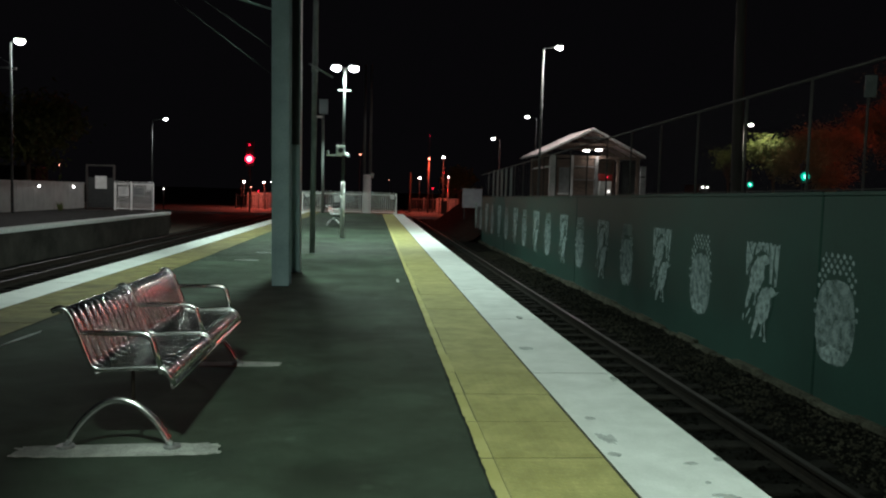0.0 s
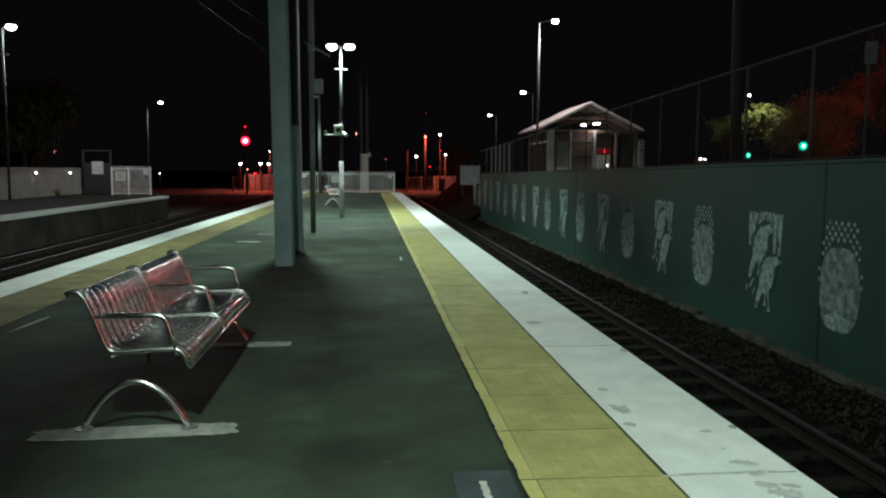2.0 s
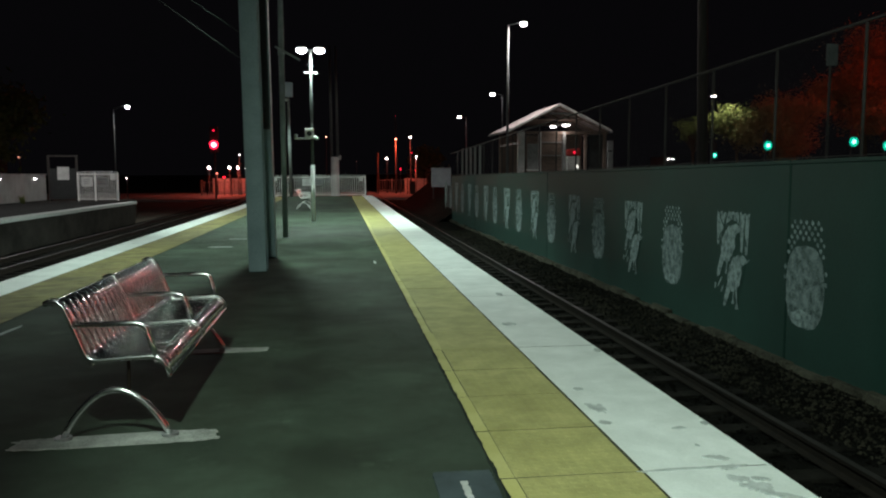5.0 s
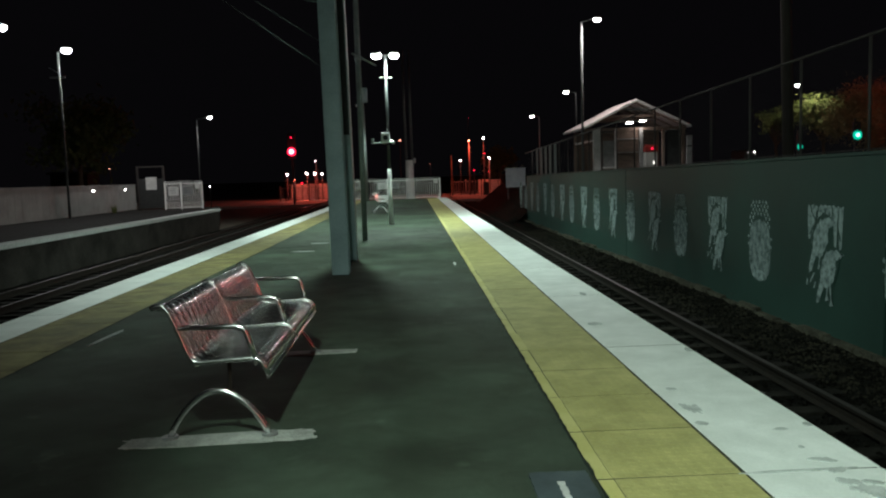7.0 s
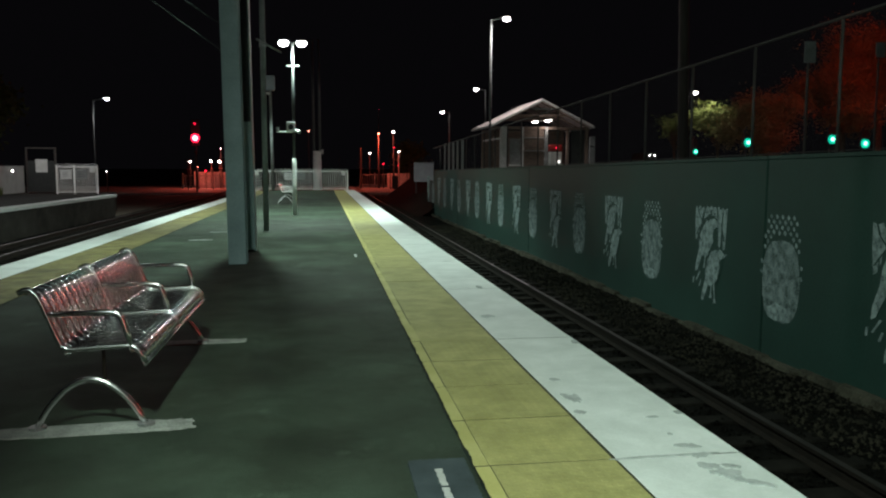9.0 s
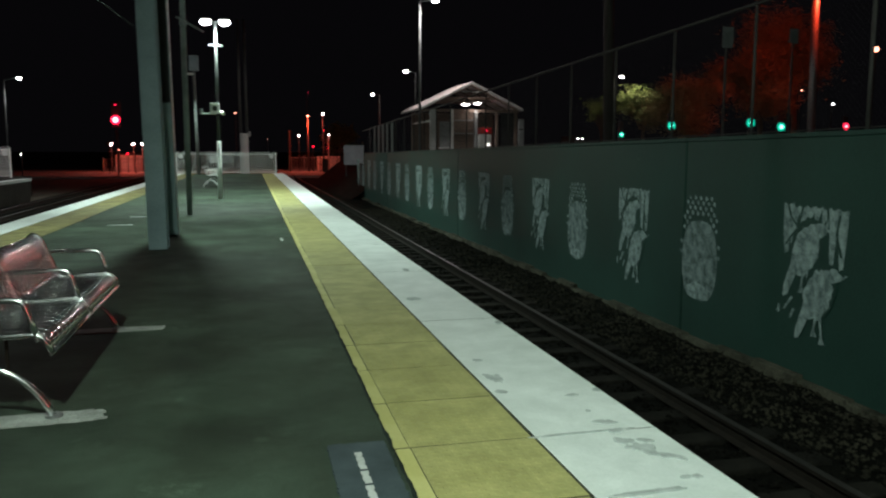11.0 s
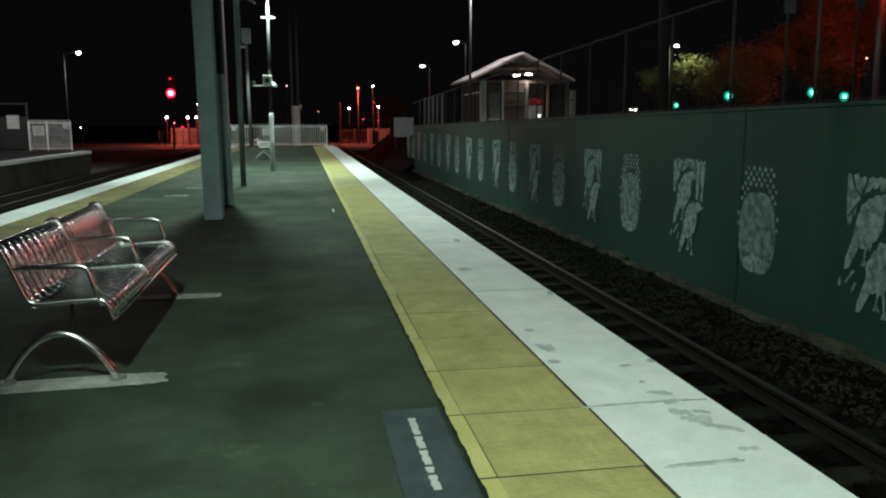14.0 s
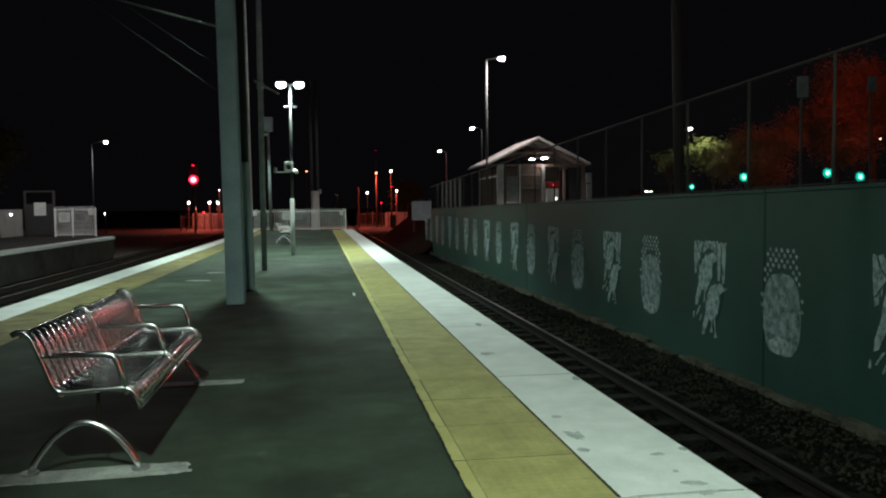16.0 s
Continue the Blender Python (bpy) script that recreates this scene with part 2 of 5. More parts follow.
WIRE = material("dark_wire", ((0.010, 0.009, 0.009), (0.024, 0.022, 0.021)), 0.8, 0.0, 9, 90, 0, 0)

LED = glow("white_lamp_glow", (0.92, 1.0, 0.97), 30)
LED_WARM = glow("warm_lamp_glow", (1.0, 0.95, 0.92), 22)
SODIUM = glow("sodium_lamp_glow", (1.0, 0.34, 0.22), 6)
RED_GLOW = glow("red_signal_glow", (1.0, 0.012, 0.06), 2.6)
RED_CORE = glow("red_signal_core", (1.0, 0.40, 0.45), 3)
GREEN_GLOW = glow("green_signal_glow", (0.0, 0.42, 0.27), 1.3)
GREEN_CORE = glow("green_signal_core", (0.25, 1.0, 0.75), 4)
TUBE_GLOW = glow("fluorescent_glow", (1.0, 0.92, 0.90), 14)

# ---- mesh helpers ----


def box(bm, x0, x1, y0, y1, z0, z1, bevel=0.0, m=None):
    made = bmesh.ops.create_cube(bm, size=1)["verts"]
    t = Matrix.Translation(((x0 + x1) / 2, (y0 + y1) / 2, (z0 + z1) / 2)) @ Matrix.Diagonal((abs(x1 - x0), abs(y1 - y0), abs(z1 - z0), 1))
    bmesh.ops.transform(bm, matrix=(m @ t) if m else t, verts=made)
    if bevel:
        edges = {e for v in made for e in v.link_edges}
        bmesh.ops.bevel(bm, geom=list(edges), offset=bevel, segments=2, affect="EDGES", profile=0.5)
    return bm


def rod(bm, a, b, r0, r1=None, seg=10, caps=True):
    a, b = Vector(a), Vector(b)
    made = bmesh.ops.create_cone(bm, cap_ends=caps, segments=seg, radius1=r0, radius2=r0 if r1 is None else r1, depth=(b - a).length)["verts"]
    turn = (b - a).to_track_quat("Z", "Y").to_matrix().to_4x4()
    bmesh.ops.transform(bm, matrix=Matrix.Translation((a + b) / 2) @ turn, verts=made)
    return bm


def tube(bm, pts, r, seg=8):
    """A bent tube along pts, with rounded rings and closed ends."""
    pts = [Vector(p) for p in pts]
    rings = []
    up = None
    for i, p in enumerate(pts):
        d = (pts[min(i + 1, len(pts) - 1)] - pts[max(i - 1, 0)]).normalized()
        if up is None:
            up = d.orthogonal().normalized()
        up = (up - d * up.dot(d)).normalized()
        side = d.cross(up)
        rings.append([bm.verts.new(p + r * (math.cos(k * math.tau / seg) * up + math.sin(k * math.tau / seg) * side)) for k in range(seg)])
    for a, b in zip(rings, rings[1:]):
        for k in range(seg):
            bm.faces.new((a[k], a[(k + 1) % seg], b[(k + 1) % seg], b[k]))
    bm.faces.new(rings[0][::-1])
    bm.faces.new(rings[-1])
    return bm


def rounded(pts, r=0.05, n=5):
    """Rounds the corners of a path."""
    pts = [Vector(p) for p in pts]
    out = [pts[0]]
    for a, b, c in zip(pts, pts[1:], pts[2:]):
        ra = min(r, (a - b).length * 0.45, (c - b).length * 0.45)
        p, q = b + (a - b).normalized() * ra, b + (c - b).normalized() * ra
        for i in range(n + 1):
            t = i / n
            out.append((1 - t) ** 2 * p + 2 * t * (1 - t) * b + t * t * q)
    return out + [pts[-1]]


def mesh_of(name, bm, mat, smooth=False):
    bmesh.ops.recalc_face_normals(bm, faces=bm.faces)
    me = bpy.data.meshes.new(name)
    bm.to_mesh(me)
    bm.free()
    me.materials.append(mat)
    if smooth:
        for p in me.polygons:
            p.use_smooth = True
    return me


def part(name, bm, mat, parent, label="", smooth=False):
    ob = new(name, mesh_of(name, bm, mat, smooth) if isinstance(bm, bmesh.types.BMesh) else bm)
    ob.parent = parent
    return tagged(ob, label)


def thing(name, place, label, category, group="", kind="", turn=0.0):
    ob = new(name)
    ob.matrix_world = Matrix.Translation(place) @ Matrix.Rotation(radians(turn), 4, "Z")
    ob.empty_display_size = 0.1
    return tagged(ob, label, category, group, kind)


def structure(name, bm, mat, label, category=""):
    ob = new(name, mesh_of(name, bm, mat))
    return tagged(ob, label, category or name.split("_")[0], kind="structure")


def B():
    return bmesh.new()


def grid_sheet(x0, x1, y0, y1, nx, ny, height):
    xs, ys = np.linspace(x0, x1, nx), np.linspace(y0, y1, ny)
    verts = [(x, y, height(x, y)) for y in ys for x in xs]
    faces = [(j * nx + i, j * nx + i + 1, (j + 1) * nx + i + 1, (j + 1) * nx + i) for j in range(ny - 1) for i in range(nx - 1)]
    return verts, faces

# ---- ground, platforms, tracks ----
EDGE_R, EDGE_L = 2.02, -4.45
RAIL_Z = -0.95
END_Y = 49.8

structure("ground", box(B(), -900, 900, -300, 2500, -1.6, -1.17), EARTH, "dark dry earth round the railway", "ground")


def bed_height(x, y):
    return -1.13 + 0.035 * noise.noise((x * 3, y * 3, 0)) + 0.02 * noise.noise((x * 9, y * 9, 4))


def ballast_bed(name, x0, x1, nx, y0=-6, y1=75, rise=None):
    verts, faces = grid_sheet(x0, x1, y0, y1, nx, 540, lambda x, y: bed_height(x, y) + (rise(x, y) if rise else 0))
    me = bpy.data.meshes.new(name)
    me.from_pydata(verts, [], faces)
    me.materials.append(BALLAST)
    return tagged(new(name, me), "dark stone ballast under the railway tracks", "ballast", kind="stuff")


def bank(x, y):
    t = max(0.0, min(1.0, (x - 4.45) / 0.9))
    return 0.05 * t + 0.05 * t * noise.noise((x * 2, y * 0.9, 8))


ballast_bed("ballast_bed", EDGE_R - 0.03, 5.62, 34, rise=bank)
ballast_bed("ballast_bed", -10.62, EDGE_L + 0.03, 50)

# loose stones and weeds near the camera
rng = random.Random(5)


def pebbles(name, n, x0, x1, y0, y1, mat, label, size=(0.012, 0.032)):
    verts, faces = [], []
    for _ in range(n):
        x, y = rng.uniform(x0, x1), y0 + (y1 - y0) * rng.random() ** 1.6
        r, k = rng.uniform(*size), len(verts)
        z = bed_height(x, y) + (bank(x, y) if x > 4.4 else 0) + r * 0.4
        c, s = math.cos(x * 99), math.sin(x * 99)
        for dx, dy, dz in ((1, 0, 0), (-0.9, 0.2, 0.1), (0, 1, -0.1), (0.1, -0.9, 0.1), (0.2, 0.1, 0.8), (0, 0, -0.8)):
            dx, dy = dx * rng.uniform(0.7, 1.3), dy * rng.uniform(0.7, 1.3)
            verts.append((x + r * (c * dx - s * dy), y + r * (s * dx + c * dy), z + r * dz))
        faces += [tuple(k + i for i in f) for f in ((0, 2, 4), (2, 1, 4), (1, 3, 4), (3, 0, 4), (2, 0, 5), (1, 2, 5), (3, 1, 5), (0, 3, 5))]
    me = bpy.data.meshes.new(name)
    me.from_pydata(verts, [], faces)
    me.materials.append(mat)
    return tagged(new(name, me), label, "ballast", kind="stuff")


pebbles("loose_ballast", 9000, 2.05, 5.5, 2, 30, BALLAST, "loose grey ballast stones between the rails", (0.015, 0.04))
pebbles("wall_toe_rubble", 9000, 4.55, 5.62, 3, 34, TOE, "pale rubble and dirt along the foot of the green wall", (0.008, 0.030))

# rails
rail_profile = [(-0.065, 0), (0.065, 0), (0.065, 0.012), (0.012, 0.03), (0.012, 0.10), (0.035, 0.115), (0.035, 0.145), (-0.035, 0.145), (-0.035, 0.115), (-0.012, 0.10), (-0.012, 0.03), (-0.065, 0.012)]


def rail(parent):
    bm = B()
    a = [bm.verts.new((x, -6, z)) for x, z in rail_profile]
    b = [bm.verts.new((x, 140, z)) for x, z in rail_profile]
    n = len(a)
    for i in range(n):
        bm.faces.new((a[i], a[(i + 1) % n], b[(i + 1) % n], b[i]))
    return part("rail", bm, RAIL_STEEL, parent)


def track(centre, label):
    tr = thing("railway_track", (centre, 0, RAIL_Z - 0.145), label, "railway track", "railway tracks")
    for dx in (-0.533, 0.533):
        r = rail(tr)
        r.location.x = dx
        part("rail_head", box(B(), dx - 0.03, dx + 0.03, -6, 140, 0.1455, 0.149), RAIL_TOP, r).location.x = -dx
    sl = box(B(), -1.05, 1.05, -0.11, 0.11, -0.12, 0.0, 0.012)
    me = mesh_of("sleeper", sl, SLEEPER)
    for i in range(96):
        s = part("sleeper", me, SLEEPER, tr)
        s.location = (rng.uniform(-0.02, 0.02), -4 + i * 0.62, rng.uniform(-0.012, 0.006))
    return tr


track(3.53, "single dark railway track beside the green wall")
track(-6.25, "dark railway track beside the island platform")
track(-9.0, "dark railway track beside the far platform")

# island platform: body, asphalt deck
structure("platform_body", box(B(), EDGE_L + 0.12, EDGE_R - 0.12, -8, END_Y + 1.2, -1.4, -0.09), CONCRETE, "concrete body of the island platform", "platform")


def deck_height(x, y):
    return 0.004 * noise.noise((x * 0.8, y * 0.5, 2))


verts, faces = grid_sheet(-3.19, 0.695, -8, END_Y + 0.6, 30, 200, deck_height)
me = bpy.data.meshes.new("platform_deck")
me.from_pydata(verts, [], faces)
me.materials.append(ASPHALT)
tagged(new("platform_deck", me), "dark worn asphalt deck of the platform", "platform floor", kind="structure")
structure("deck_base", box(B(), -3.19, 0.695, -8, END_Y + 0.6, -0.12, -0.02), CONCRETE, "concrete layer under the asphalt deck", "platform")

# concrete pads and marks on the deck


def blotch(x, y, rx, ry, z, seed, n=22, rough=0.35, turn=0.0):
    bm = B()
    vs = []
    c, s = math.cos(radians(turn)), math.sin(radians(turn))
    for i in range(n):
        a = i * math.tau / n
        k = 1 + rough * (0.6 * noise.noise((math.cos(a) * 1.7 + seed, math.sin(a) * 1.7, seed)) + 0.7 * noise.noise((math.cos(a) * 5 + seed, math.sin(a) * 5, seed)))
        dx, dy = rx * k * math.cos(a), ry * k * math.sin(a)
        vs.append(bm.verts.new((x + c * dx - s * dy, y + s * dx + c * dy, z)))
    f = bm.faces.new(vs)
    r = bmesh.ops.extrude_face_region(bm, geom=[f])["geom"]
    bmesh.ops.translate(bm, verts=[v for v in r if isinstance(v, bmesh.types.BMVert)], vec=(0, 0, -0.02))
    return bm


def pad(x0, x1, y0, y1, seed, turn):
    bm = B()
    vs = []
    for i in range(120):
        a = i * math.tau / 120
        ca, sa = math.cos(a), math.sin(a)
        u = math.copysign(abs(ca) ** 0.32, ca)
        v = math.copysign(abs(sa) ** 0.45, sa)
        k = 0.07 * noise.noise((ca * 6 + seed, sa * 6, seed)) + 0.09 * noise.noise((ca * 17 + seed, sa * 17, seed + 3)) * abs(ca)
        vs.append(bm.verts.new(((x0 + x1) / 2 + (x1 - x0) / 2 * u * (1 + k), (y0 + y1) / 2 + (y1 - y0) / 2 * v * (1 + 2 * k), 0.008)))
    f = bm.faces.new(vs)
    r = bmesh.ops.extrude_face_region(bm, geom=[f])["geom"]
    bmesh.ops.translate(bm, verts=[v for v in r if isinstance(v, bmesh.types.BMVert)], vec=(0, 0, -0.04))
    bmesh.ops.rotate(bm, verts=bm.verts, cent=((x0 + x1) / 2, (y0 + y1) / 2, 0), matrix=Matrix.Rotation(radians(turn), 3, "Z"))
    return structure("concrete_pad", bm, PAD, "pale concrete footing strip under the bench", "concrete pad")


pad(-1.70, -0.69, 4.16, 4.34, 1, 3.0)
pad(-1.60, -0.60, 6.27, 6.41, 2, 2.0)

marks = ((0.52, 12.5, 0.02, 0.22, 3, 0), (-2.98, 7.35, 0.025, 0.33, 5, -4), (-2.3, 15.6, 0.22, 0.05, 6, 0), (-2.2, 17.5, 0.2, 0.04, 7, 0))
for x, y, rx, ry, sd, turn in marks:
    structure("floor_mark", blotch(x, y, rx, ry, 0.0075, sd, turn=turn), WORN, "small worn pale paint mark on the asphalt", "floor mark")

# faded floor panel with a line of lettering
fp = thing("floor_sign", (0, 0, 0), "faded blue-grey floor panel with a line of white lettering", "floor sign", kind="structure")
bm = B()
edge_pts = [(0.40, 2.58 + 0.0097 * k) for k in range(100)] + [(0.40 + 0.0068 * k, 3.55) for k in range(40)] + [(0.67, 3.54 - 0.0097 * k) for k in range(100)]
f = bm.faces.new([bm.verts.new((x + 0.012 * noise.noise((x * 40, yy * 45, 1)), yy + 0.014 * noise.noise((x * 60, yy * 45, 6)), 0.0085)) for x, yy in edge_pts])
low = bmesh.ops.extrude_face_region(bm, geom=[f])["geom"]
bmesh.ops.translate(bm, verts=[v for v in low if isinstance(v, bmesh.types.BMVert)], vec=(0, 0, -0.02))
part("panel", bm, PANEL_BLUE, fp)
y = 3.42
for ln, letters in ((0.19, 6), (0.125, 4), (0.135, 4), (0.050, 2), (0.12, 4)):
    step = ln / letters
    for k in range(letters):
        part("lettering", box(B(), 0.511 + 0.004 * (k % 2), 0.545 - 0.005 * (k % 3 == 1), y - step * (k + 0.95), y - step * k, 0.002, 0.0125), SIGN_WHITE, fp, "unreadable white lettering")
    y -= ln + 0.026
# tar seam between the asphalt and the yellow strip
for name, xs in (("tar_seam", 0.69), ("tar_seam", -3.192)):
    bm = B()
    left = [bm.verts.new((xs - 0.004 + 0.009 * noise.noise((k * 0.31, xs, 2)) + 0.006 * noise.noise((k * 0.9, xs, 4)), -8 + k * 0.04, 0.0062)) for k in range(1440)]
    right = [bm.verts.new((xs + 0.012 + 0.012 * noise.noise((k * 0.4, xs, 7)) + 0.006 * noise.noise((k * 1.1, xs, 9)), -8 + k * 0.04, 0.0062)) for k in range(1440)]
    for k in range(1439):
        bm.faces.new((left[k], right[k], right[k + 1], left[k + 1]))
    structure(name, bm, TAR, "ragged dark tar seam beside the yellow strip", "tar seam")

# ---- coping and tactile strips ----
TILE = 0.672


def tile_mesh(name, w, l, mat, h=0.05, bev=0.0015):
    bm = box(B(), -w / 2, w / 2, -l / 2, l / 2, -h, 0, 0)
    bmesh.ops.bevel(bm, geom=[e for e in bm.edges if all(v.co.z > -0.001 for v in e.verts)], offset=bev, segments=1, affect="EDGES")
    return mesh_of(name, bm, mat)


def ribbed_tile(w, l, mat):
    """A tactile tile with low rows of studs on its face."""
    bm = box(B(), -w / 2, w / 2, -l / 2, l / 2, -0.05, 0, 0)
    bmesh.ops.bevel(bm, geom=[e for e in bm.edges if all(v.co.z > -0.001 for v in e.verts)], offset=0.0015, segments=1, affect="EDGES")
    for i in range(11):
        for j in range(12):
            x, yy = -w / 2 + w * (i + 0.5) / 11, -l / 2 + l * (j + 0.5) / 12
            q = [bm.verts.new((x + a * 0.019, yy + b * 0.017, -0.001)) for a, b in ((-1, -1), (1, -1), (1, 1), (-1, 1))]
            t = [bm.verts.new((x + a * 0.011, yy + b * 0.009, 0.0023)) for a, b in ((-1, -1), (1, -1), (1, 1), (-1, 1))]
            bm.faces.new(t)
            for k in range(4):
                bm.faces.new((q[k], q[(k + 1) % 4], t[(k + 1) % 4], t[k]))
    return mesh_of("tactile_tile", bm, mat)


def strip(side):
    """The yellow strip and white coping along one platform edge. side 1: right, -1: left."""
    if side > 0:
        inner, mid, outer = 0.70, 1.38, EDGE_R
    else:
        inner, mid, outer = -3.20, -3.92, EDGE_L
    st = thing("tactile_strip", (0, 0, 0), "yellow tactile paving strip along the platform edge", "tactile paving", kind="structure")
    cp = thing("platform_coping", (0, 0, 0), "white painted concrete coping along the platform edge", "platform edge", kind="structure")
    w_edge = 0.075
    face = YELLOW if side > 0 else YELLOW_LEFT
    near = ribbed_tile(abs(mid - inner) - w_edge - 0.009, TILE - 0.016, face)
    plain = tile_mesh("tactile_tile", abs(mid - inner) - w_edge - 0.007, TILE - 0.008, face)
    edge = tile_mesh("edging_strip", w_edge - 0.005, TILE - 0.016, YELLOW_EDGE if side > 0 else YELLOW_LEFT)
    y0 = 3.445 - 14 * TILE
    i = 0
    while y0 + i * TILE < END_Y:
        yc = y0 + (i + 0.5) * TILE
        me = near if yc < 6.2 else plain
        o = part("tactile_tile", me, YELLOW, st)
        o.location = ((inner + mid) / 2 + side * (w_edge / 2 - 0.004) + rng.uniform(-0.003, 0.003), yc, 0.004 + rng.uniform(-0.0015, 0.0015))
        o.rotation_euler = (radians(rng.uniform(-0.14, 0.14)), 0, radians(rng.uniform(-0.3, 0.3)))
        o = part("edging_strip", edge, YELLOW_EDGE, st)
        o.location = (inner + side * w_edge / 2 + rng.uniform(-0.006, 0.006), yc, 0.004 + rng.uniform(-0.001, 0.001))
        i += 1
    slab = tile_mesh("coping_slab", abs(outer - mid) - 0.012, 4 * TILE - 0.015, WHITE_PAINT, 0.16, 0.0015)
    y0 = 3.445 - 4 * 4 * TILE
    i = 0
    while y0 + i * 4 * TILE < END_Y:
        o = part("coping_slab", slab, WHITE_PAINT, cp)
        o.location = ((mid + outer) / 2 + side * 0.004, y0 + (i + 0.5) * 4 * TILE, 0.003 + rng.uniform(-0.001, 0.001))
        i += 1
    return cp


structure("tile_bedding", box(B(), 0.69, 2.0, -8, END_Y, -0.12, 0.0012), GROUT, "dark bedding under the tactile tiles", "platform")
structure("tile_bedding", box(B(), -4.43, -3.185, -8, END_Y, -0.12, 0.0012), GROUT, "dark bedding under the tactile tiles", "platform")
cop = strip(1)
strip(-1)
chips = (
    (1.485, 4.45, 0.045, 0.085, 22, 10), (1.445, 4.17, 0.030, 0.032, 45, 0), (1.50, 4.86, 0.026, 0.030, 44, 30), (1.82, 4.02, 0.034, 0.014, 43, 0), (1.99, 4.08, 0.016, 0.03, 46, 0),
    (1.79, 3.74, 0.011, 0.012, 48, 0), (1.80, 3.56, 0.062, 0.026, 27, -22), (1.61, 3.437, 0.22, 0.010, 24, 1), (1.80, 3.425, 0.045, 0.026, 28, 10),
    (1.775, 3.29, 0.050, 0.030, 41, -30), (1.82, 3.19, 0.062, 0.046, 21, -35), (1.875, 3.08, 0.075, 0.026, 42, -40), (1.875, 3.27, 0.035, 0.016, 29, -30), (1.89, 2.84, 0.020, 0.016, 26, 0), (1.84, 2.845, 0.022, 0.012, 30, 0),
    (1.60, 2.74, 0.16, 0.014, 23, 2), (1.98, 5.92, 0.02, 0.05, 47, 0), (1.52, 7.1, 0.05, 0.05, 31, 0), (1.8, 8.9, 0.03, 0.06, 32, 0))
for k, (x, yy, rx, ry, sd, turn) in enumerate(chips):
    part("chipped_patch", blotch(x, yy, rx, ry, 0.0062 + 0.0004 * k, sd, 60, 0.75, turn), WORN, cop, "grey patch where the paint has chipped")

# ---- far platform ----
LP = -10.6
structure("far_platform_body", box(B(), -19, LP - 0.05, 6, 43.2, -1.4, -0.05), DARK_CONCRETE, "concrete side and body of the opposite platform", "platform")
structure("far_platform_body", box(B(), -19, -12.0, 43.2, 49, -1.4, -0.05), DARK_CONCRETE, "concrete end of the opposite platform", "platform")
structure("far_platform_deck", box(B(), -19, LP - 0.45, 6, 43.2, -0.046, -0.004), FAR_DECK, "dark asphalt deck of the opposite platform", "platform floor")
fc = thing("far_platform_coping", (0, 0, 0), "pale concrete coping of the opposite platform", "platform edge", kind="structure")
fslab = tile_mesh("coping_slab", 0.43, 2.39, WORN, 0.13, 0.01)
for i in range(15):
    part("coping_slab", fslab, WORN, fc).location = (LP - 0.21, 8.6 + i * 2.4, 0.002 + rng.uniform(-0.004, 0.004))

# ---- green retaining wall with stencil paintings ----
WX = 5.70


def wall_top(y):
    return 1.50 - 0.0092 * (y - 9.5)


wall = thing("wall_green", (0, 0, 0), "dark green painted concrete retaining wall with pale stencil paintings", "wall", kind="structure")
for y0, y1 in ((-14.5, -2.5), (-2.5, 9.5), (9.5, 21.5), (21.5, 33.5), (33.5, 40.6)):
    bm = box(B(), WX, WX + 0.18, y0 + 0.018, y1 - 0.018, -1.5, 0)
    for v in bm.verts:
        if v.co.z > -0.1:
            v.co.z = wall_top(v.co.y)
    bmesh.ops.bevel(bm, geom=list(bm.edges), offset=0.012, segments=1, affect="EDGES")
    part("wall_panel", bm, WALL_GREEN, wall)
    bm = box(B(), WX - 0.004, WX + 0.184, y0 + 0.012, y1 - 0.012, 0, 0.045)
    for v in bm.verts:
        v.co.z += wall_top(v.co.y) + 0.004
    part("capping", bm, WALL_GREEN, wall)
    part("joint_backing", box(B(), WX + 0.03, WX + 0.15, y1 - 0.05, y1 + 0.05, -1.5, wall_top(y1) - 0.01), DARK_STEEL, wall)
bm = B()
for i in range(60):
    y = -2 + i * 0.75
    box(bm, WX - 0.08 - 0.07 * rng.random(), WX - 0.004, y, y + 0.745, -1.4, -1.05 + 0.10 * rng.random(), 0.012)
structure("wall_footing", bm, FOOTING, "uneven concrete footing along the foot of the wall", "footing")


def polygon(bm, pts, x=WX - 0.004):
    """A thin flat patch on the wall from points (y, z)."""
    f = bm.faces.new([bm.verts.new((x, y, z)) for y, z in pts])
    r = bmesh.ops.extrude_face_region(bm, geom=[f])["geom"]
    bmesh.ops.translate(bm, verts=[v for v in r if isinstance(v, bmesh.types.BMVert)], vec=(0.003, 0, 0))


def oval(cy, cz, ry, rz, tilt=0.0, n=30, rough=0.05, square=1.0):
    """Points of a rough oval on the wall; tilt turns its top away from the camera's end."""
    c, s = math.cos(radians(tilt)), math.sin(radians(tilt))
    pts = []
    for k in range(n):
        a = k * math.tau / n
        q = 1 + rough * rng.uniform(-1, 1)
        u, v = ry * q * math.copysign(abs(math.cos(a)) ** square, math.cos(a)), rz * q * math.copysign(abs(math.sin(a)) ** square, math.sin(a))
        pts.append((cy + c * u + s * v, cz - s * u + c * v))
    return pts


